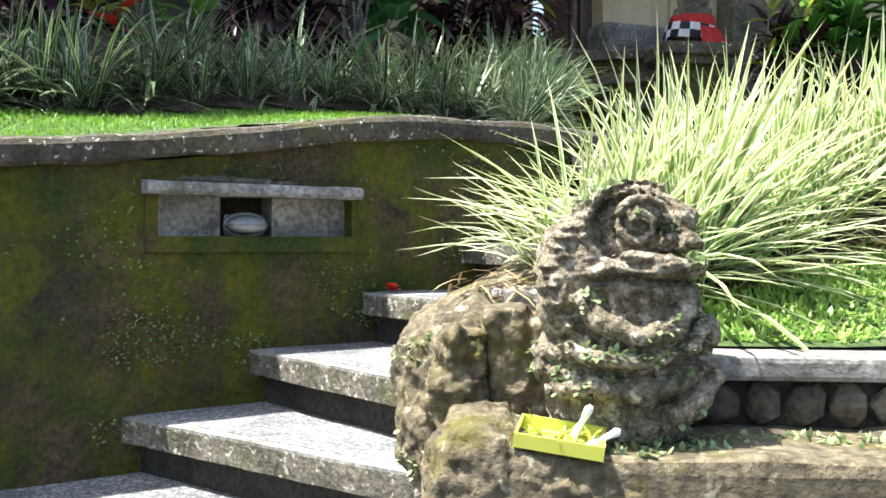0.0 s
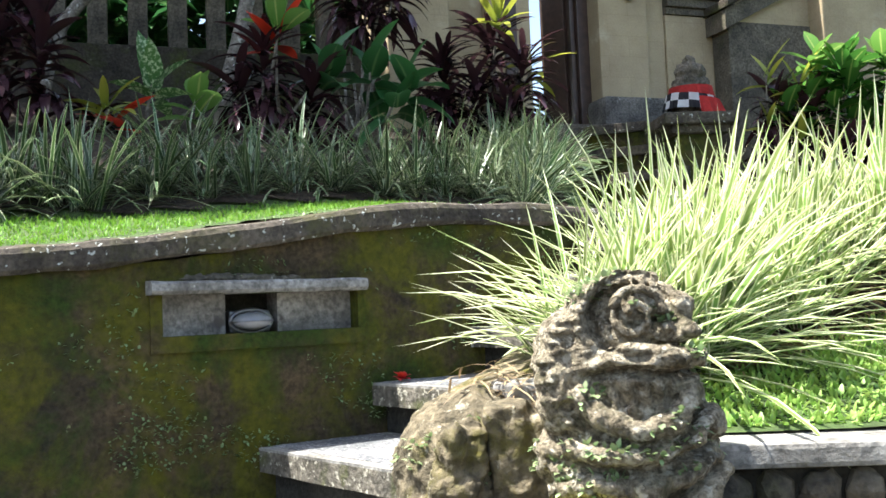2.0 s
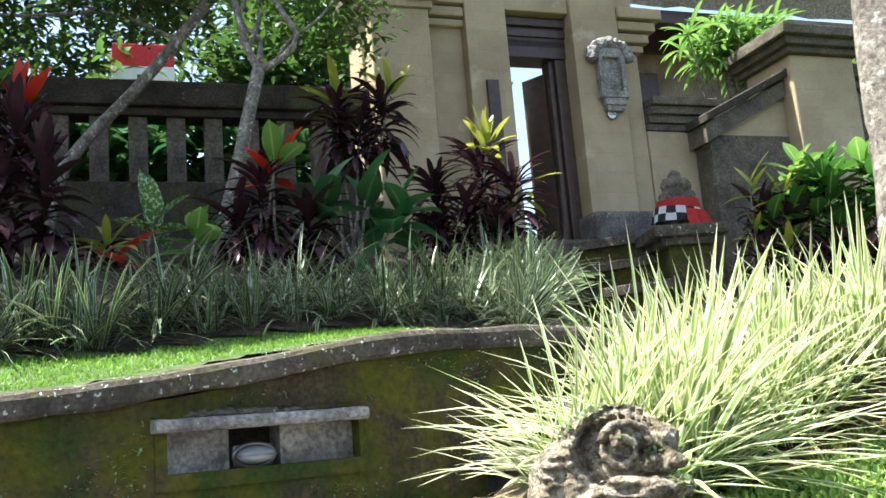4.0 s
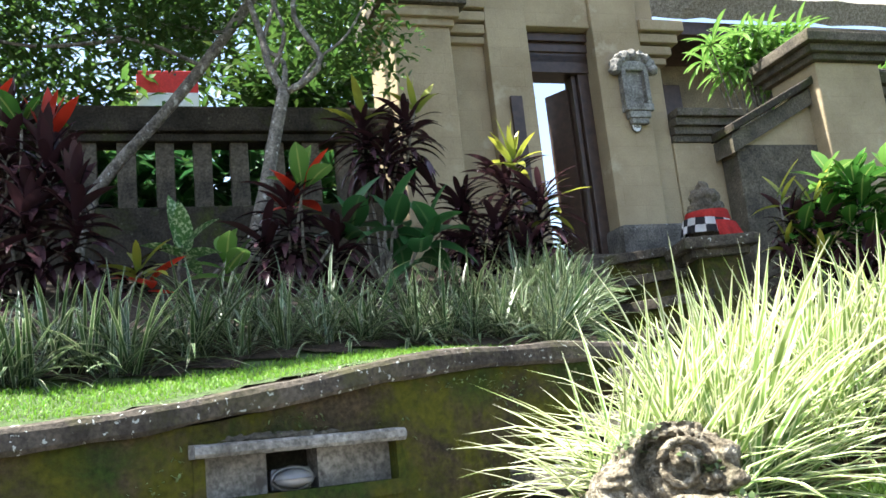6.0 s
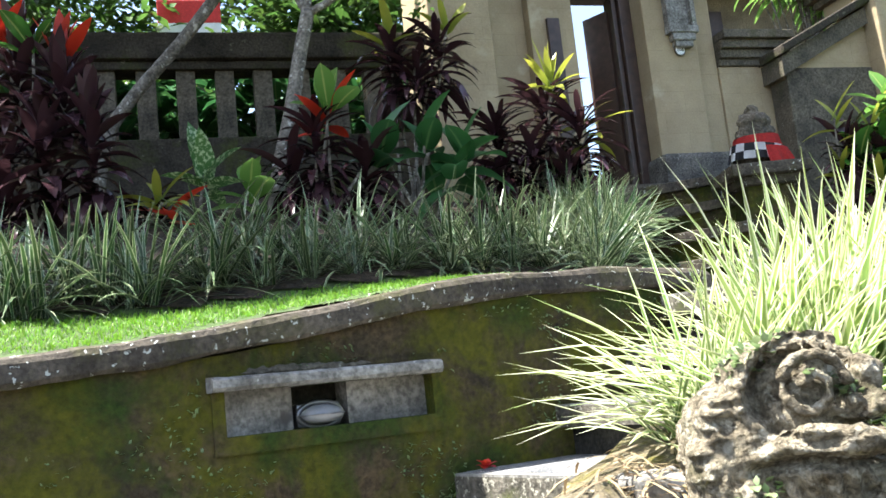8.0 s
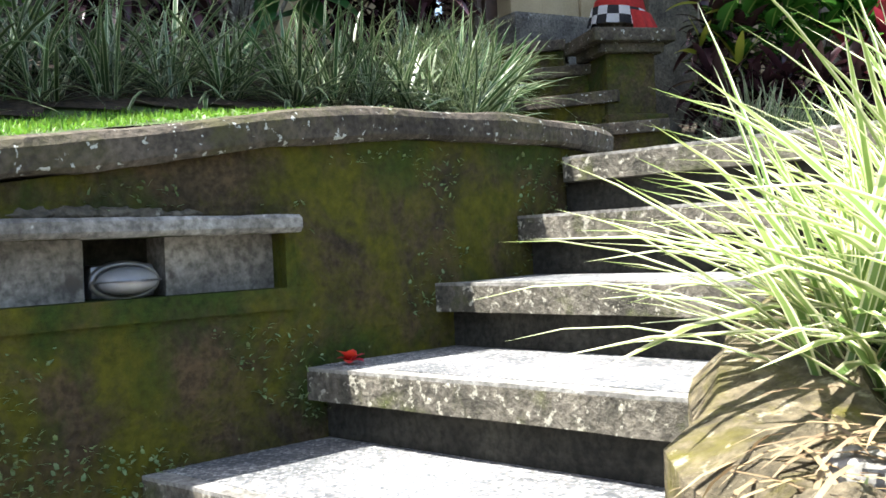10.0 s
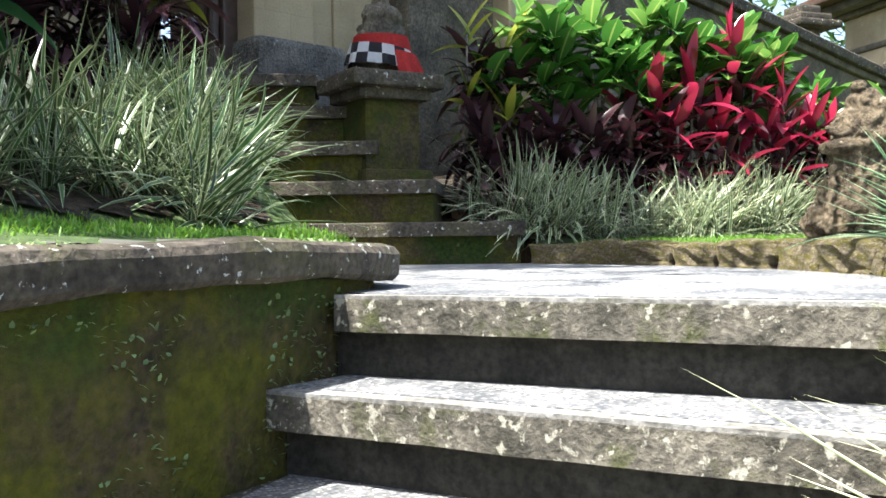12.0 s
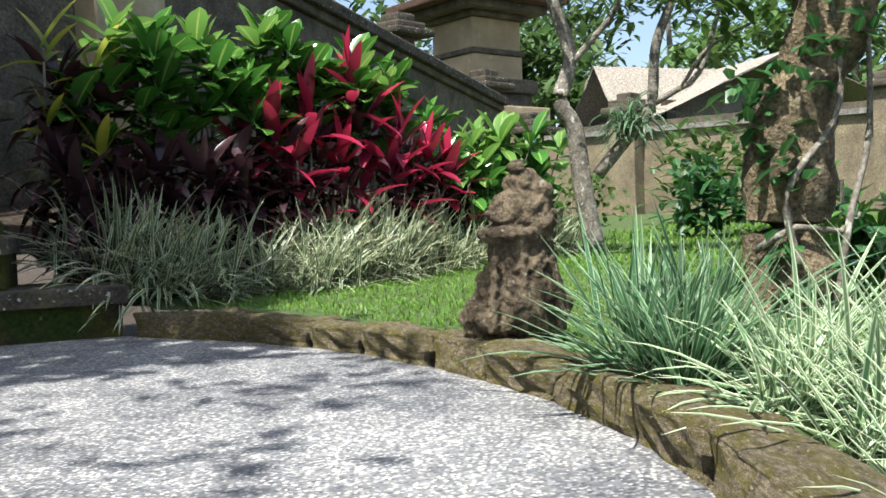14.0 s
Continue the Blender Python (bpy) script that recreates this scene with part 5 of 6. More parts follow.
for i, (x, y, z) in enumerate([(2.4, 7.15, 2.9), (2.7, 7.1, 3.02), (3.03, 7.1, 3.05), (3.36, 7.1, 3.12), (3.7, 7.1, 3.1), (4.02, 7.15, 3.04), (4.4, 7.25, 3.0)]):
    hs = []
    for k in range(11):
        hx, hy, hz = x + shr.gauss(0, 0.17), y - 0.02 * (k % 7) - 0.06 + shr.gauss(0, 0.09), z + 0.04 - 0.05 * k + shr.gauss(0, 0.05)
        # upper heads mix in lighter leaves, partly in place of sun on the tops
        hs.append((hx, hy, hz, FRESH if k < 4 and shr.random() < 0.42 else GLOSSY, 10, 1, 5, 0.07))
    leafy("broadleaf_shrub", bz(x, y + 0.1), hs, "glossy green broad-leaved shrub along the garden wall", "shrub", "broad-leaved shrubs", 30 + i, 0.008)
for i, (x, y, z) in enumerate([(4.85, 7.0, 2.72), (5.15, 6.9, 2.74), (5.4, 6.8, 2.6), (5.0, 6.8, 2.5)]):
    hs = [(x + shr.gauss(0, 0.16), y + shr.gauss(0, 0.1), z - 0.05 * k + shr.gauss(0, 0.04), FRESH if k < 3 else GLOSSY, 8, 1, 5, 0.07) for k in range(11)]
    leafy("broadleaf_shrub", bz(x, y + 0.1), hs, "rounded glossy green shrub near the lawn", "shrub", "broad-leaved shrubs", 50 + i, 0.008)
for i, (x, y, z, n) in enumerate([(3.12, 6.88, 2.6, 10), (3.52, 6.82, 2.78, 13), (3.84, 6.82, 2.94, 12), (4.25, 6.85, 2.68, 11), (3.66, 6.75, 2.5, 12), (4.05, 6.75, 2.46, 12), (3.34, 6.75, 2.45, 10), (3.2, 6.72, 2.66, 11), (4.45, 6.82, 2.56, 11), (4.6, 6.8, 2.4, 10)]):
    leafy("red_cordyline", bz(x, y), [(x, y, z, CRIMSON, n, 0, 5, 0.2), (x + 0.12, y - 0.03, z - 0.18, CRIMSON, n // 2, 2, 5, 0.25), (x + 0.05, y + 0.0, z - 0.2, DARKBIG, 20, 1, 5, 0.3)], "crimson-leaved cordyline glowing in the sun", "shrub", "crimson cordylines", 60 + i)
for i, (x, y, z) in enumerate([(2.12, 7.02, 3.0), (2.34, 7.0, 2.92), (2.1, 6.95, 2.66), (2.3, 6.85, 2.5), (2.15, 6.8, 2.3), (2.55, 6.75, 2.4), (2.75, 6.7, 2.38), (2.4, 6.78, 2.3), (2.95, 6.72, 2.4), (3.1, 6.75, 2.3)]):
    leafy("cordyline", bz(x, y), [(x, y, z, YELLOW if i < 4 else DARKBIG, 6 if i < 4 else 24, 1, 5, 0.1), (x + 0.05, y, z - 0.15, DARKBIG, 26, 1, 5, 0.2)], "dark shade-grown cordyline with a few yellow-green leaves", "shrub", "dark cordylines by the pedestal", 80 + i)
# lady palm behind the wing wall
lp = random.Random(7)
hs = []
for k in range(26):
    hs.append((2.72 + lp.gauss(0, 0.27), 9.0 + lp.gauss(0, 0.15), 4.8 + lp.gauss(0, 0.22), FRONDS, 16, 2, 5, 0.02))
leafy("lady_palm", (2.7, 9.0, UPPER), hs, "bright green fan palm behind the wing wall", "palm", "", 95, 0.012)
hs = [(3.75 + lp.gauss(0, 0.15), 9.3, 4.65 + lp.uniform(-0.2, 0.15), FRONDS, 14, 1, 5, 0.02) for k in range(5)]
leafy("lady_palm", (3.75, 9.3, UPPER), hs, "small green fan palm behind the side wall", "palm", "", 96, 0.012)
# ---- trees ----
def crown(parent, name, centres, n, size, mat, seed, leaf=(0.05, 0.09), ratio=0.45):
    """Many separate leaves gathered in uneven clumps: ONE part of uncountable leaves."""
    r = random.Random(seed)
    L = Leaves()
    for _ in range(n):
        c = centres[r.randrange(len(centres))]
        d = Vector((r.gauss(0, 1), r.gauss(0, 1), r.gauss(0, 1))).normalized() * (r.random() ** 0.45)
        p = Vector(c) + Vector((d.x * size[0], d.y * size[1], d.z * size[2]))
        ln = r.uniform(*leaf)
        L.add(p, fan(r, 30, 130), ln, ln * ratio, 0.5, r, 2, 0.3, "broad")
    ob = new(name, L.mesh(name, mat))
    ob.parent = parent
    return tagged(ob, kind="stuff")


def limb(parent, pts, r0, r1, mat, name="limb", sides=9, rough=0.0):
    line = smooth_line(pts, 0.06)
    k = len(line) - 1
    bm = tube([tuple(p) for p in line], [r0 + (r1 - r0) * i / k for i in range(k + 1)], sides)
    if rough:
        rough_up(bm, rough, 7)
    return part(name, bm, mat, parent, smooth=True)


fork = empty("tree", Matrix(), "slender pale-barked forked tree in the shaded bed", "tree")
limb(fork, [(-1.45, 5.6, 2.3), (-1.42, 5.6, 2.69), (-1.31, 5.6, 3.1), (-1.225, 5.6, 3.45), (-1.15, 5.6, 3.73)], 0.05, 0.04, M_BARK, "trunk")
for pts, r0 in (([(-1.15, 5.6, 3.70), (-1.24, 5.62, 3.92), (-1.30, 5.65, 4.2), (-1.45, 5.7, 4.7)], 0.028), ([(-1.15, 5.6, 3.71), (-0.98, 5.58, 3.78), (-0.90, 5.58, 3.91), (-1.0, 5.6, 4.1), (-1.06, 5.62, 4.3), (-0.95, 5.7, 4.8)], 0.024),
                ([(-1.15, 5.6, 3.73), (-1.16, 5.68, 3.95), (-1.28, 5.7, 4.12), (-1.12, 5.75, 4.6)], 0.02), ([(-1.22, 5.62, 3.86), (-1.12, 5.58, 4.1), (-1.2, 5.6, 4.4), (-1.25, 5.6, 4.9)], 0.016), ([(-1.05, 5.59, 3.75), (-0.95, 5.62, 3.9), (-0.75, 5.65, 4.05), (-0.6, 5.7, 4.3)], 0.012)):
    limb(fork, pts, r0, r0 * 0.5, M_BARK)
crown(fork, "crown", [(-1.5, 5.7, 4.75), (-1.1, 5.8, 4.9), (-0.85, 5.9, 4.35), (-0.8, 5.8, 4.75), (-0.7, 6.0, 4.1), (-1.9, 5.8, 4.8), (-1.3, 5.2, 5.1)], 2600, (0.45, 0.45, 0.28), L_TREE, 3)
lean = empty("tree", Matrix(), "thin leaning tree with a bare pale trunk and small leaves", "tree")
limb(lean, [(-2.75, 5.95, 2.5), (-2.62, 5.98, 3.2), (-2.45, 6.0, 3.48), (-2.02, 6.0, 3.89), (-1.51, 6.0, 4.47), (-1.2, 6.0, 4.9)], 0.045, 0.035, M_BARK, "trunk")
for pts in ([(-1.8, 6.0, 4.15), (-2.1, 5.9, 4.3), (-2.5, 5.9, 4.45)], [(-1.6, 6.0, 4.35), (-2.2, 6.2, 4.6), (-2.9, 6.2, 4.6)], [(-2.3, 5.9, 4.36), (-2.8, 5.7, 4.3), (-3.2, 5.6, 4.4)]):
    limb(lean, pts, 0.016, 0.008, M_BARK)
crown(lean, "crown", [(-2.9, 5.8, 4.45), (-2.6, 5.6, 4.6), (-2.2, 6.1, 4.55), (-2.0, 5.9, 4.4), (-3.3, 5.6, 4.5), (-1.8, 6.2, 4.75), (-2.5, 5.3, 5.0), (-3.4, 5.3, 5.1), (-1.7, 5.4, 5.2), (-3.1, 6.0, 4.25)], 4200, (0.5, 0.45, 0.27), L_TREE, 4)
# pale tree at the top of the bank
pale = empty("tree", Matrix(), "pale sunlit tree trunk standing on the lawn bank", "tree")
limb(pale, [(1.19, 2.43, 1.36), (1.165, 2.43, 1.6), (1.19, 2.43, 2.0), (1.20, 2.44, 2.3), (1.26, 2.48, 2.8), (1.38, 2.55, 3.5), (1.6, 2.7, 4.4)], 0.068, 0.056, M_BARK, "trunk")
crown(pale, "crown", [(1.6, 2.6, 4.6), (2.2, 2.8, 4.8), (1.2, 2.2, 4.9), (2.4, 2.2, 5.0)], 500, (0.6, 0.6, 0.35), L_TREE, 5, (0.08, 0.14))
# twisted frangipani on the lawn
fr = empty("frangipani", Matrix(), "crooked grey frangipani with sparse leaves on the lawn", "tree")
for pts, r0, r1 in (([(5.5, 6.3, 1.9), (5.47, 6.36, 2.3), (5.44, 6.4, 2.72), (5.37, 6.46, 2.9), (5.44, 6.42, 3.2), (5.36, 6.5, 3.6), (5.25, 6.6, 4.1)], 0.075, 0.035), ([(5.52, 6.28, 2.4), (5.62, 6.12, 2.62), (5.72, 5.98, 2.84), (5.74, 5.94, 3.24), (5.8, 5.84, 3.55), (5.9, 5.7, 4.1)], 0.045, 0.022),
                    ([(5.42, 6.43, 3.12), (5.52, 6.28, 3.32), (5.61, 6.16, 3.5), (5.66, 6.1, 3.8)], 0.025, 0.018), ([(5.73, 5.96, 2.86), (5.82, 5.82, 2.95), (5.88, 5.7, 3.05), (6.0, 5.6, 3.5)], 0.022, 0.015), ([(5.82, 5.8, 2.96), (5.9, 5.65, 3.2), (6.05, 5.4, 3.35)], 0.014, 0.01), ([(5.38, 6.5, 3.55), (5.48, 6.3, 3.75), (5.5, 6.2, 4.0)], 0.02, 0.012)):
    limb(fr, pts, r0, r1, M_BARK)
crown(fr, "crown", [(5.7, 6.0, 3.6), (6.0, 5.5, 3.4), (5.5, 6.2, 3.95), (6.0, 5.6, 3.7), (5.3, 6.5, 4.1), (5.85, 5.8, 4.0), (6.2, 5.3, 3.55), (6.4, 5.0, 3.7)], 620, (0.34, 0.34, 0.2), L_TREE, 6, (0.08, 0.17), 0.38)
fern = empty("hanging_fern", Matrix(), "epiphytic fern hanging from the frangipani", "fern")
r = random.Random(5)
L = Leaves()
for k in range(130):
    L.add((5.64 + r.gauss(0, 0.06), 6.08 + r.gauss(0, 0.06), 2.72 + r.gauss(0, 0.05)), fan(r, 20, 100), r.uniform(0.15, 0.36), 0.018, 1.9, r, 5)
ob = new("fronds", L.mesh("fronds", L_LIR_GREEN))
ob.parent = fern
# old trunk hung with creepers
old = empty("tree", Matrix(), "thick old tree trunk overgrown with creepers and knots", "tree")
bm = tube([tuple(p) for p in smooth_line([(3.42, 4.04, 1.6), (3.46, 4.05, 1.85), (3.46, 4.07, 2.1), (3.48, 4.03, 2.35), (3.52, 3.97, 2.65), (3.58, 3.88, 2.95), (3.7, 3.75, 3.4), (3.9, 3.6, 4.2)], 0.04)], list(np.interp(np.linspace(0, 1, len(smooth_line([(3.42, 4.04, 1.6), (3.46, 4.05, 1.85), (3.46, 4.07, 2.1), (3.48, 4.03, 2.35), (3.52, 3.97, 2.65), (3.58, 3.88, 2.95), (3.7, 3.75, 3.4), (3.9, 3.6, 4.2)], 0.04))), [0, 0.15, 0.3, 0.5, 1], [0.17, 0.145, 0.14, 0.125, 0.14])), 22)
rough_up(bm, 0.06, 5)
rough_up(bm, 0.02, 16, 2)
part("trunk", bm, M_TRUNK, old, smooth=True)
for k, pts in enumerate(([(3.40, 3.86, 1.8), (3.42, 3.82, 2.1), (3.55, 3.80, 2.4), (3.5, 3.78, 2.8)], [(3.34, 3.95, 1.9), (3.30, 3.98, 2.2), (3.45, 3.86, 2.5), (3.40, 3.88, 3.0)], [(3.62, 3.8, 1.75), (3.60, 3.72, 2.05), (3.66, 3.62, 2.3), (3.62, 3.6, 2.55), (3.5, 3.75, 2.9)],
                        [(3.3, 4.1, 2.0), (3.32, 3.96, 2.08), (3.44, 3.86, 2.06), (3.56, 3.84, 2.12)], [(3.55, 3.62, 1.85), (3.66, 3.55, 2.15), (3.72, 3.45, 2.5)])):
    limb(old, pts, 0.014, 0.009, M_BARK, "creeper", 7)
crown(old, "creeper_leaves", [(3.32, 4.02, 2.3), (3.3, 4.0, 1.95), (3.36, 3.95, 2.65), (3.5, 3.8, 2.0), (3.45, 3.82, 2.75), (3.3, 4.1, 2.5)], 130, (0.1, 0.1, 0.16), L_PHIL, 8, (0.05, 0.1), 0.7)
crown(old, "low_crown", [(3.4, 4.3, 2.98), (3.6, 3.95, 3.0), (3.85, 3.6, 2.95), (3.3, 4.5, 3.05)], 260, (0.3, 0.3, 0.12), L_TREE, 19, (0.07, 0.15), 0.35)
crown(old, "crown", [(3.75, 3.9, 3.35), (3.6, 4.2, 3.3), (4.0, 3.6, 3.4), (3.5, 3.7, 3.3), (4.1, 4.1, 3.6), (3.4, 4.5, 3.6)], 900, (0.4, 0.4, 0.2), L_TREE, 9, (0.08, 0.16), 0.35)
# shrubs under and beyond the old trunk
for i, (x, y, z, w, n, mat, lf) in enumerate([(7.6, 6.6, 2.2, 0.28, 260, L_PHIL, (0.1, 0.2)), (8.6, 6.3, 2.25, 0.4, 320, L_TREE, (0.1, 0.22)), (4.6, 4.3, 2.0, 0.22, 160, L_BROAD_LIGHT, (0.1, 0.25)), (4.2, 3.5, 2.0, 0.28, 220, L_LIR_GREEN, (0.12, 0.3)), (7.0, 7.4, 2.3, 0.25, 200, L_TREE, (0.06, 0.12)), (10.5, 8.0, 2.5, 0.6, 420, L_TREE, (0.12, 0.25))]):
    sh = empty("shrub", pose(x, y, bank_z(x, y)), "loose green shrub on the far side of the lawn", "shrub", "shrubs beyond the lawn")
    part("stem", tube([(0, 0, -0.05), (0.02, 0.01, 0.2), (0, 0, 0.45)], [0.02, 0.016, 0.01], 6), M_BARK, sh)
    zz = z - bank_z(x, y)
    crown(sh, "leaves", [(0, 0, zz), (w * 0.5, -w * 0.4, zz * 0.7), (-w * 0.5, w * 0.3, zz * 0.8), (0, 0.1, zz + w * 0.6)], n, (w, w, w * 0.9), mat, 70 + i, lf, 0.5)

# ---- beyond the garden ----
def at_far(x, y):
    return bank_z(x, y)


bw = empty("wall_boundary", Matrix(), "cream plastered garden boundary wall with a grey coping", "wall", kind="structure")
pa, pb = Vector((13.2, 15.3)), Vector((14.6, 3.0))
d = (pb - pa).normalized()
nn = Vector((-d.y, d.x))
if nn.x > 0:
    nn = -nn
def strip(z0, z1, t0, t1):
    q = [pa + nn * t0, pb + nn * t0, pb + nn * t1, pa + nn * t1]
    return prism([(v.x, v.y) for v in q], z0, z1)
part("wall", strip(1.5, 3.42, 0.0, -0.25), M_CREAM, bw)
part("coping", strip(3.42, 3.50, 0.06, -0.31), M_EDGE, bw)
part("coping", strip(3.50, 3.60, 0.0, -0.25), M_SANDDARK, bw)
for t in (0.0, 0.33, 0.66, 0.97):
    c = pa.lerp(pb, t)
    part("post", box(c.x - 0.25, c.y - 0.25, 1.5, c.x + 0.25, c.y + 0.25, 3.75, 0.02), M_CREAM, bw)
    part("post_cap", join(box(c.x - 0.33, c.y - 0.33, 3.75, c.x + 0.33, c.y + 0.33, 3.85, 0.02), box(c.x - 0.24, c.y - 0.24, 3.85, c.x + 0.24, c.y + 0.24, 3.97, 0.02), box(c.x - 0.14, c.y - 0.14, 3.97, c.x + 0.14, c.y + 0.14, 4.08, 0.02)), M_SANDDARK, bw)
# pavilion with a pale thatched roof
pav = empty("pavilion", pose(18.2, 12.2, 0, 0, 0, -28), "open pavilion with a pale grey thatched gable roof", "building")
def gable(half, depth, z0, z1, over):
    bm = bmesh.new()
    v = [bm.verts.new(p) for p in ((-half, -depth, z0), (half, -depth, z0), (0.0, -depth + over, z1), (-half, depth, z0), (half, depth, z0), (0.0, depth - over, z1))]
    bm.faces.new((v[0], v[2], v[5], v[3]))
    bm.faces.new((v[1], v[4], v[5], v[2]))
    bmesh.ops.solidify(bm, geom=bm.faces[:], thickness=0.22)
    bmesh.ops.subdivide_edges(bm, edges=bm.edges[:], cuts=6, use_grid_fill=True)
    rough_up(bm, 0.06, 3)
    return bm
part("roof", gable(3.0, 2.8, 3.7, 4.95, 0.3), M_THATCH, pav, "pale weathered thatch")
bm = gable(1.0, 1.6, 3.75, 4.85, 0.1)
bmesh.ops.transform(bm, matrix=pose(-1.6, -0.9, 0, 0, 0, 90) @ pose(0, 0, 0), verts=bm.verts[:])
part("porch_roof", bm, M_THATCH, pav)
for x, y in ((-2.2, -2), (2.2, -2), (-2.2, 2), (2.2, 2)):
    part("post", box(x - 0.1, y - 0.1, 1.8, x + 0.1, y + 0.1, 4.1, 0.01), M_WOOD, pav)
part("back_wall", box(-2.2, -0.6, 1.8, 2.2, -0.4, 4.4), M_WOOD, pav, "dark shaded interior wall")
# stone tower at the end of the side wall
tw = empty("shrine_tower", pose(13.5, 14.4, 0, 0, 0, -8), "square sandstone shrine tower with stepped mouldings and a roof", "tower")
for w, z0, z1, m_ in ((0.95, 1.8, 4.1, M_SAND), (0.72, 4.1, 4.35, M_SANDDARK), (0.80, 4.35, 4.6, M_SANDDARK), (0.60, 4.6, 5.05, M_SAND), (0.64, 5.05, 5.15, M_SANDDARK), (0.58, 5.15, 5.7, M_SAND), (0.7, 5.7, 5.8, M_SANDDARK), (0.95, 5.8, 5.95, M_SANDDARK), (1.2, 5.95, 6.1, M_TILE), (0.8, 6.1, 6.5, M_TILE)):
    part("tier", box(-w, -w, z0, w, w, z1, 0.03), m_, tw)
for x, y, z in ((11.45, 12.45, 4.1), (11.1, 11.3, 3.3), (9.2, 12.0, 4.6)):
    ln = empty("stone_lantern", pose(x, y, 0), "small dark stone lantern post with a spreading cap", "lantern", "stone lanterns on the wall")
    part("post", box(-0.16, -0.16, 1.8, 0.16, 0.16, z, 0.02), M_SANDDARK, ln)
    for w, a, b in ((0.36, 0.0, 0.1), (0.27, 0.1, 0.2), (0.17, 0.2, 0.32)):
        part("cap_tier", box(-w, -w, z + a, w, w, z + b, 0.03), M_CAP, ln)
# house behind the gate
house = empty("house", GATE @ pose(3.4, 4.0, 0), "cream courtyard house under a deep thatched roof", "house")
part("wall", box(-0.6, 0.0, 2.0, 8.0, 0.2, 6.3), M_CREAM, house)
part("window", box(-0.25, -0.06, 4.3, 0.35, 0.0, 6.0, 0.01), M_WOOD, house, "dark shuttered window")
bm = bmesh.new()
v = [bm.verts.new(p) for p in ((-2.6, -1.2, 6.75), (8.0, -1.2, 6.75), (8.0, 3.2, 9.6), (-2.6, 3.2, 9.6))]
bm.faces.new(v)
bmesh.ops.subdivide_edges(bm, edges=bm.edges[:], cuts=30, use_grid_fill=True)
bmesh.ops.solidify(bm, geom=bm.faces[:], thickness=0.3)
rough_up(bm, 0.07, 4)
part("roof", bm, M_THATCH, house, "pale sunlit thatched roof with deep eaves")
part("eave_beam", box(-2.4, -0.95, 6.32, 8.0, -0.75, 6.5, 0.01), M_WOOD, house, "dark eave beam")
part("wall_plate", box(-0.6, -0.05, 6.3, 8.0, 0.25, 6.9), M_WOOD, house)
for wx in (1.6, 3.4):
    part("window", box(wx, -0.06, 4.3, wx + 0.7, -0.002, 6.0, 0.01), M_WOOD, house, "dark shuttered window")
inner = empty("house", GATE @ pose(-0.9, 5.0, -1.2), "low courtyard pavilion with tan gable seen through the gate", "house")
part("wall", box(-0.8, 0, 2.0, 1.2, 0.2, 4.3), M_CREAM, inner)
bm = bmesh.new()
v = [bm.verts.new(p) for p in ((-1.2, -0.4, 4.1), (2.4, -0.4, 4.1), (0.6, 0.6, 6.2), (-1.2, 0.6, 5.2))]
bm.faces.new(v)
bmesh.ops.solidify(bm, geom=bm.faces[:], thickness=0.1)
part("roof", bm, M_TILE, inner)
# red and white box behind the balustrade
bx = empty("painted_chest", pose(-2.95, 8.5, 0, 0, 0, 20), "red, white and dark painted chest behind the balustrade", "chest")
part("plinth", box(-0.3, -0.2, UPPER - 0.1, 0.3, 0.2, 4.84, 0.01), M_SANDDARK, bx)
part("white_band", box(-0.28, -0.19, 4.84, 0.28, 0.19, 4.98, 0.008), M_WHITE, bx)
part("red_band", box(-0.28, -0.19, 4.98, 0.28, 0.19, 5.2, 0.008), M_RED, bx)
# green thicket behind the balustrade
for i, (x, y, z, w, n) in enumerate([(-4.6, 7.0, 3.9, 0.9, 900), (-3.4, 8.3, 3.9, 0.8, 800), (-2.1, 8.6, 3.7, 0.7, 800), (-1.2, 8.5, 3.9, 0.6, 700), (-1.6, 9.8, 5.4, 1.1, 1200), (-3.9, 9.8, 5.6, 1.3, 1300), (-6.0, 8.5, 5.0, 1.3, 1000), (-0.5, 9.6, 4.6, 0.7, 600), (-2.8, 11.0, 6.6, 1.6, 1300), (-0.9, 11.5, 6.6, 1.3, 1000), (-5.5, 10.5, 6.8, 1.8, 1300)]):
    th = empty("garden_tree", pose(x, y, UPPER - 0.05), "leafy courtyard tree behind the balustrade", "tree", "trees behind the balustrade")
    part("trunk", tube([(0, 0, 0), (0.05, 0, (z - UPPER) * 0.6), (0, 0.05, z - UPPER)], [0.06, 0.05, 0.02], 7), M_BARK, th)
    rr = random.Random(i)
    cs = [(rr.gauss(0, w * 0.55), rr.gauss(0, w * 0.3), z - UPPER + rr.gauss(0, w * 0.5)) for _ in range(12)]
    crown(th, "crown", cs, n * 2, (w * 0.6, w * 0.5, w * 0.5), L_TREE, 200 + i, (0.10, 0.24), 0.42)
for i in range(9):
    gx = -5.9 + 0.52 * i
    c = GATE @ Vector((gx, 0.75 + 0.12 * (i % 3), UPPER - 0.05))
    th = empty("courtyard_shrub", pose(*c), "dark leafy shrub close behind the balustrade", "shrub", "shrubs behind the balustrade")
    part("stem", tube([(0, 0, 0), (0.03, 0, 0.4), (0, 0.02, 0.8)], [0.025, 0.02, 0.01], 7), M_BARK, th)
    crown(th, "leaves", [(0, 0, 0.45), (0.1, 0.05, 0.75), (-0.1, 0, 1.0), (0.1, 0, 1.2)], 260, (0.32, 0.2, 0.24), L_PHIL, 400 + i, (0.14, 0.3), 0.5)
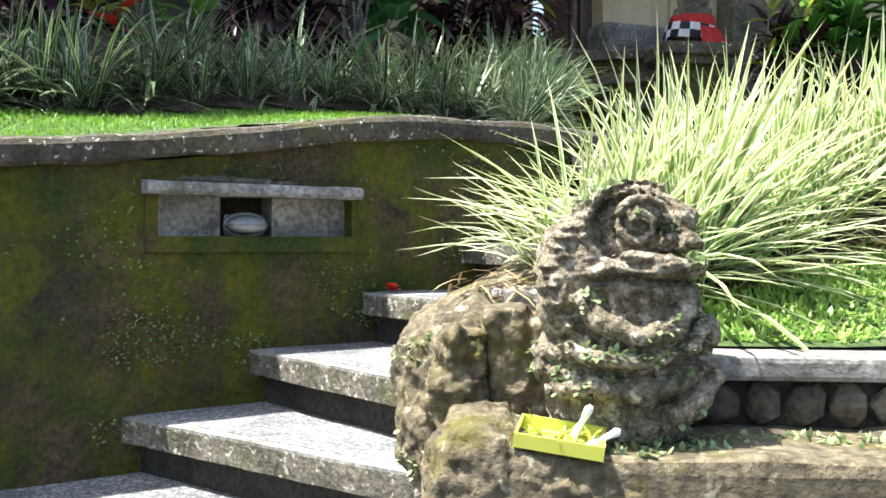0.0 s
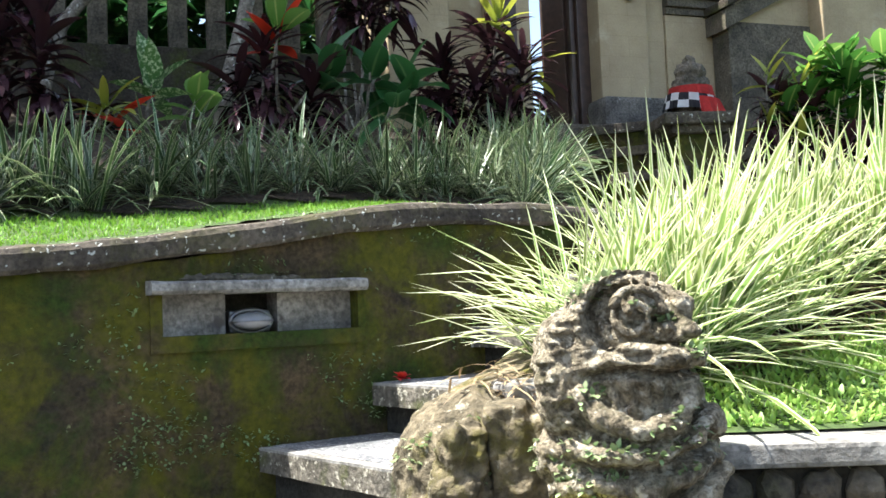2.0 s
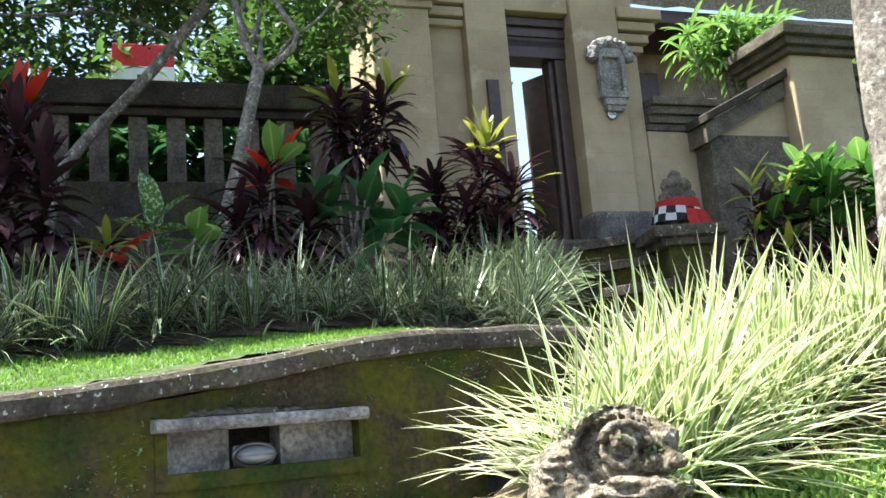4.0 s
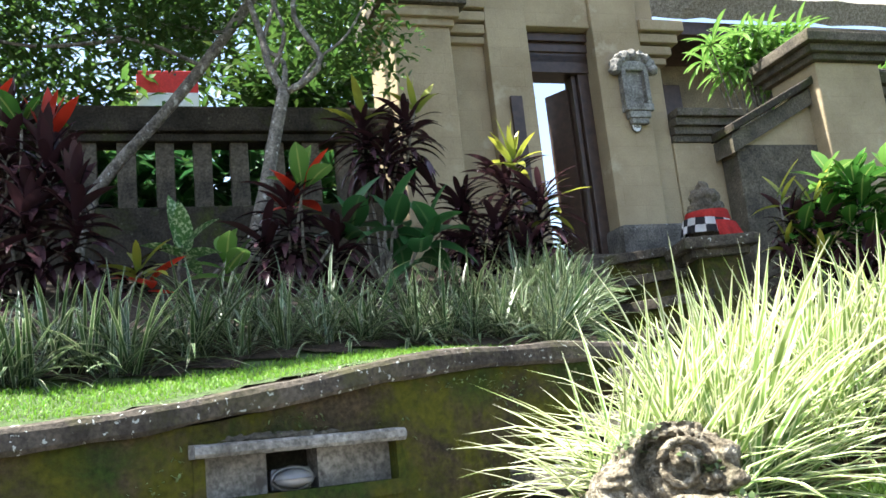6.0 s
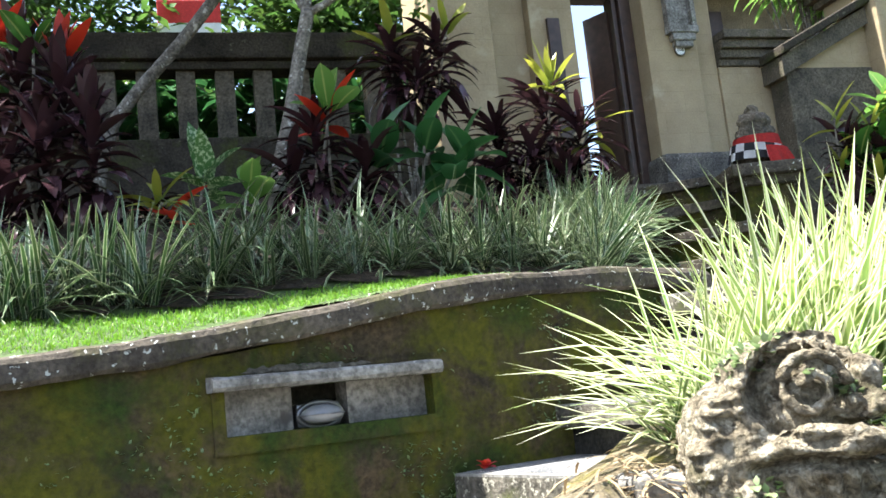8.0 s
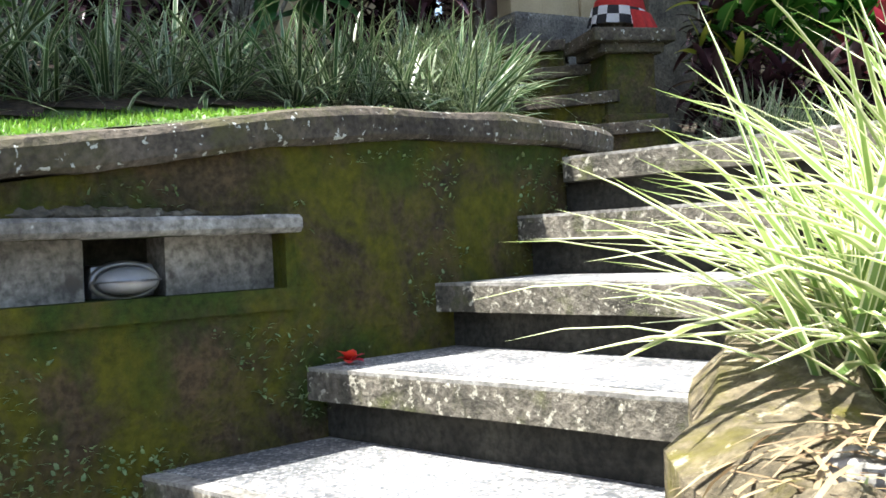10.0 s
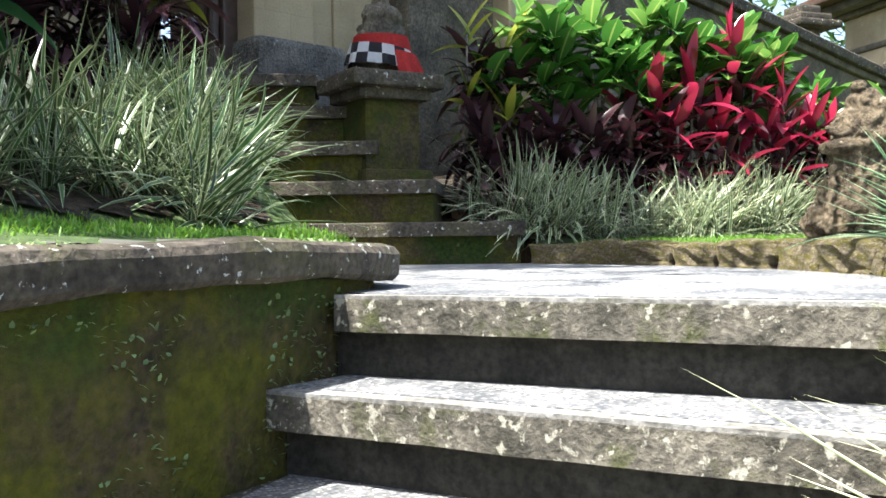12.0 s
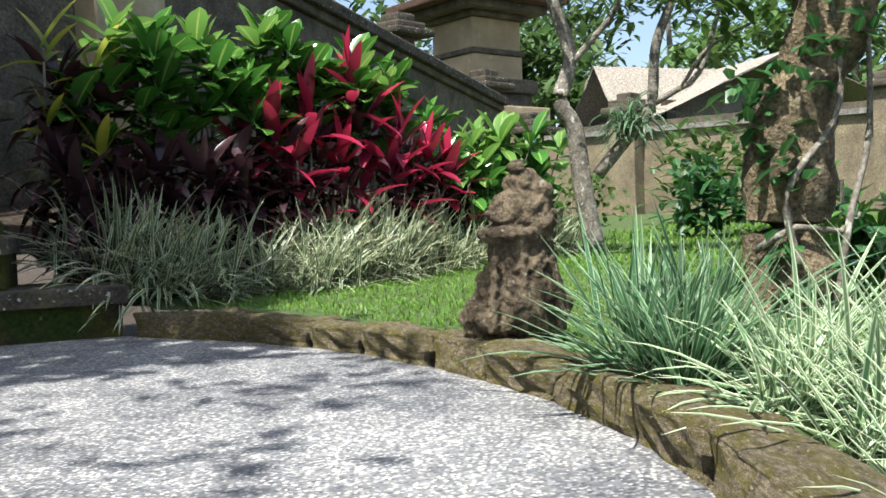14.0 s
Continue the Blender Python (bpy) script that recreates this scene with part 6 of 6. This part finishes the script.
# tall courtyard shade tree, unseen: its crown is added to dapple bed and landing
shade = empty("shade_tree", pose(-4.6, 6.6, UPPER - 0.1), "unseen spreading tree, added over the bed and landing to dapple them", "tree")
part("trunk", tube([(0, 0, 0), (0.1, -0.05, 1.6), (0.5, -0.3, 3.2), (1.2, -0.7, 4.0)], [0.2, 0.16, 0.12, 0.06], 12), M_BARK, shade)
for e in ((2.6, -1.4, 4.4), (1.6, 0.6, 4.5), (0.2, -2.0, 4.3), (5.0, 0.9, 4.3), (-1.2, -0.6, 4.2)):
    part("limb", tube([(0.4, -0.25, 3.0), (0.4 + e[0] * 0.5, -0.2 + e[1] * 0.5, 3.9), e], [0.08, 0.05, 0.02], 8), M_BARK, shade)
rr = random.Random(77)
# clumps placed by where their shadows fall: bed, landing, shrubs by the pedestal
cs = [(rr.uniform(-1.0, 2.2), rr.uniform(-3.3, 0.1), 4.2 + rr.uniform(-0.3, 0.7)) for _ in range(54)] + [(rr.uniform(3.9, 5.0), rr.uniform(-2.0, -1.05), 4.2 + rr.uniform(-0.2, 0.4)) for _ in range(2)] + [(rr.uniform(4.2, 5.1), rr.uniform(-0.8, 0.3), 4.1 + rr.uniform(-0.2, 0.4)) for _ in range(16)]
crown(shade, "outer_crown", [(3.0 + 0.42 * (k % 5) + rr.uniform(-0.15, 0.15), -2.7 + 0.55 * (k // 5) + rr.uniform(-0.2, 0.2), 4.3) for k in range(20)], 260, (0.34, 0.34, 0.15), L_TREE, 79, (0.07, 0.16), 0.5)
crown(shade, "crown", cs, 7000, (0.42, 0.42, 0.22), L_TREE, 78, (0.12, 0.26), 0.45)
# far trees beyond the boundary wall
for i, (x, y, z, w, n) in enumerate([(20, 22, 7.0, 2.6, 900), (25, 17, 8.0, 3.0, 1000), (27, 10, 8.0, 3.2, 1000), (22, 4, 7.5, 2.8, 900), (16.5, 17.5, 5.2, 1.2, 700), (30, 24, 10, 4.0, 900), (17.5, 15.2, 4.4, 0.9, 500), (19, -2, 7, 3, 800), (15, 22, 8, 3, 700), (22, 13.5, 5.6, 1.8, 900), (20.5, 10, 5.2, 1.6, 800), (24, 20, 6.5, 2.4, 900), (18.5, 17, 5.4, 1.6, 800), (21, 7.5, 5.4, 1.7, 700)]):
    th = empty("distant_tree", pose(x, y, 0), "full green tree rising beyond the boundary wall", "tree", "trees beyond the wall")
    part("trunk", tube([(0, 0, 0), (0.1, 0, z * 0.6), (0, 0.1, z)], [0.22, 0.17, 0.06], 8), M_BARK, th)
    rr = random.Random(50 + i)
    cs = [(rr.gauss(0, w * 0.5), rr.gauss(0, w * 0.5), z + rr.gauss(0, w * 0.38)) for _ in range(12)]
    crown(th, "crown", cs, n, (w * 0.42, w * 0.42, w * 0.36), L_FAR, 300 + i, (0.25, 0.6), 0.4)
# ---- lawn blades, weeds, litter ----
def blades(name, n, where, mat, seed, label, length=(0.012, 0.03), width=(0.003, 0.006), lean=(5, 75)):
    r = random.Random(seed)
    L = Leaves()
    k = 0
    while k < n:
        p = where(r)
        if p is None:
            continue
        k += 1
        L.add(p, fan(r, *lean), r.uniform(*length), r.uniform(*width), 0.6, r, 2, 0.2)
    ob = new(name, L.mesh(name, mat))
    return tagged(ob, label, "grass", kind="stuff")


def on_terrace(r):
    x, y = r.uniform(-3.2, 0.62), r.uniform(1.6, 4.8)
    s, wx = behind(x, y)
    lawn = np.interp(min(wx, 0.6), [-1.5, 0.3], [1.05, 0.6])
    if not (0.2 < s < lawn) or y < wall_at(min(x, 0.6)) + 0.2:
        return None
    return (x, y, terrace_z(x, y) - 0.003)


def on_bank(r):
    x, y = r.uniform(0.36, 2.3), r.uniform(1.64, 2.9)
    return (x, y, bank_z(x, y) - 0.003) if y < lawn_edge(x) + 0.02 else None


def on_garden(r):
    x, y = r.uniform(2.2, 5.0), r.uniform(3.2, 7.2)
    if right_of(x, y) < 0.2 or y > 6.25 + 0.55 * (x - 2.4):
        return None
    return (x, y, bank_z(x, y) - 0.003)


def on_far(r):
    x, y = r.uniform(4.5, 12), r.uniform(3.5, 10)
    return (x, y, bank_z(x, y) - 0.003) if y < 6.6 + 0.3 * (x - 4) else None


blades("lawn_grass", 22000, on_terrace, L_GRASS, 1, "short bright green lawn grass on the terrace")
blades("lawn_grass", 24000, on_bank, L_CLOVER, 2, "short sunny clover lawn on the bank", (0.012, 0.026), (0.006, 0.012))
blades("lawn_grass", 26000, on_garden, L_GRASS, 3, "short green lawn grass beyond the kerb", (0.015, 0.035), (0.004, 0.008))
blades("lawn_grass", 12000, on_far, L_GRASS, 4, "distant green lawn grass", (0.03, 0.06), (0.01, 0.02))


def on_wall(r):
    x = r.uniform(-2.0, 0.5)
    z = r.uniform(0.7, 1.72) if r.random() < 0.6 else r.uniform(0.75, 1.15)
    if z > cap_at(x) - 0.1 or noise.noise(Vector((x * 4, z * 4, 7))) < 0.12 or (NX0 - 0.05 < x < NX1 + 0.05 and 1.3 < z < 1.56):
        return None
    return (x + 0.004, float(wall_at(x)) - 0.005, z)


def on_cap(r):
    q = cap_line[r.randrange(len(cap_line))]
    if noise.noise(Vector((q[0] * 3, q[1] * 3, 1))) < 0.0:
        return None
    return (q[0] + r.uniform(-0.1, 0.03), q[1] + r.uniform(-0.03, 0.1), q[2] + 0.002)


def on_ledge(r):
    x, y = r.uniform(0.05, 1.2), r.uniform(1.34, 1.56)
    return (x, y, 1.118) if noise.noise(Vector((x * 6, y * 6, 2))) > 0.1 else None


def on_mulch(r):
    x, y = r.uniform(0.2, 1.9), r.uniform(1.95, 2.7)
    return (x, y, bank_z(x, y) + 0.004) if right_of(x, y) > 0.08 and y > lawn_edge(x) - 0.02 else None


blades("wall_weeds", 2600, on_wall, L_WEED, 5, "tiny pale weeds and moss tufts on the wall", (0.008, 0.02), (0.006, 0.012), (20, 120))
blades("coping_moss", 900, on_cap, L_WEED, 6, "pale moss tufts on the coping", (0.006, 0.014), (0.006, 0.012), (10, 100))
blades("ledge_weeds", 420, on_ledge, L_WEED, 7, "small green weeds on the ledge", (0.008, 0.018), (0.006, 0.010), (10, 90))
blades("mulch", 6000, on_mulch, L_DRY, 8, "dry brown leaf litter under the grass", (0.02, 0.07), (0.004, 0.01), (60, 100))
rs = random.Random(9)
dg = bpy.context.evaluated_depsgraph_get()


def statue_weeds(name, ob, n, seed, label):
    r = random.Random(seed)
    L = Leaves()
    me, m = ob.data, ob.matrix_basis
    polys = [p for p in me.polygons if p.normal.y < 0.2 and noise.noise(p.center * 14 + Vector((0, 0, seed))) > 0.22 and p.normal.z > -0.3]
    for _ in range(n):
        p = polys[r.randrange(len(polys))]
        d = (m.to_3x3() @ p.normal) + Vector((r.gauss(0, 0.5), r.gauss(0, 0.5), r.gauss(0, 0.5)))
        L.add(m @ p.center, d, r.uniform(0.006, 0.014), r.uniform(0.006, 0.011), 0.3, r, 2, 0.2, "broad")
    w = new(name, L.mesh(name, L_WEED))
    return tagged(w, label, "moss", kind="stuff")


statue_weeds("statue_moss", statue, 420, 1, "tiny pale green weeds on the guardian statue")
statue_weeds("boulder_moss", boulder, 160, 2, "tiny weeds on the mossy boulder")

# fallen leaf on the coping and dry blades on the boulder
r = random.Random(12)
L = Leaves()
L.add((-0.93, 3.0, cap_at(-0.93) + 0.012), (1, 0.2, 0.1), 0.06, 0.03, 0.1, r, 3, 0.2, "broad")
tagged(new("fallen_leaf", L.mesh("fallen_leaf", M_WHITE)), "pale fallen leaf on the mossy coping", "leaf")
L = Leaves()
for k in range(220):
    a = r.uniform(0, math.tau)
    L.add((0.16 + r.gauss(0, 0.05), 1.76 + r.gauss(0, 0.06), 1.29 + r.gauss(0, 0.02)), (math.cos(a), math.sin(a) - 0.4, r.uniform(-0.3, 0.25)), r.uniform(0.04, 0.11), 0.005, 0.8, r, 3)
tagged(new("dry_grass", L.mesh("dry_grass", L_DRY)), "dry straw-coloured blades lying on the boulder", "grass", kind="stuff")

# dark rough stones in the wall under the thin coping
face = random.Random(31)
base = None
for row in range(1):
    x = 0.36
    while x < 2.4:
        w = face.uniform(0.05, 0.11)
        bm = blob((x + w / 2, 1.558, 1.15), (w * 0.5, 0.025, 0.032), 0.25, 2, face.random() * 30, 2)
        part("stone", bm, M_SANDDARK, ledge)
        x += w

# kerb of rough stone blocks round the landing, each its own piece
kerb = empty("kerb", Matrix(), "low kerb of rough mossy brown stone blocks round the landing", "kerb", kind="structure")
line = smooth_line(KERB, 0.02)
shapes = []
for k in range(6):
    bm = box(-0.5, -0.5, 0.0, 0.5, 0.5, 1.0, 0.13, 2)
    rough_up(bm, 0.13, 1.7, k * 3.1)
    rough_up(bm, 0.09, 5.0, k)
    me = bpy.data.meshes.new("kerb_stone")
    bm.to_mesh(me)
    bm.free()
    me.materials.append(M_KERB)
    shapes.append(me)
kr = random.Random(6)
i = 0
while i < len(line) - 4:
    ln = kr.uniform(0.22, 0.46)
    j, acc = i, 0.0
    while j < len(line) - 1 and acc < ln:
        acc += float(np.linalg.norm(line[j + 1] - line[j]))
        j += 1
    a, b = line[i], line[j]
    c = (a + b) / 2
    ob = new("kerb_stone", shapes[kr.randrange(6)])
    ob.parent = kerb
    ob.matrix_basis = pose(c[0] + 0.07, c[1] - 0.02, LAND - 0.03, kr.uniform(-2, 2), 0, math.degrees(math.atan2(b[1] - a[1], b[0] - a[0])) + kr.uniform(-4, 4)) @ Matrix.Diagonal((acc * 0.97, kr.uniform(0.15, 0.18), kr.uniform(0.115, 0.14), 1))
    i = j
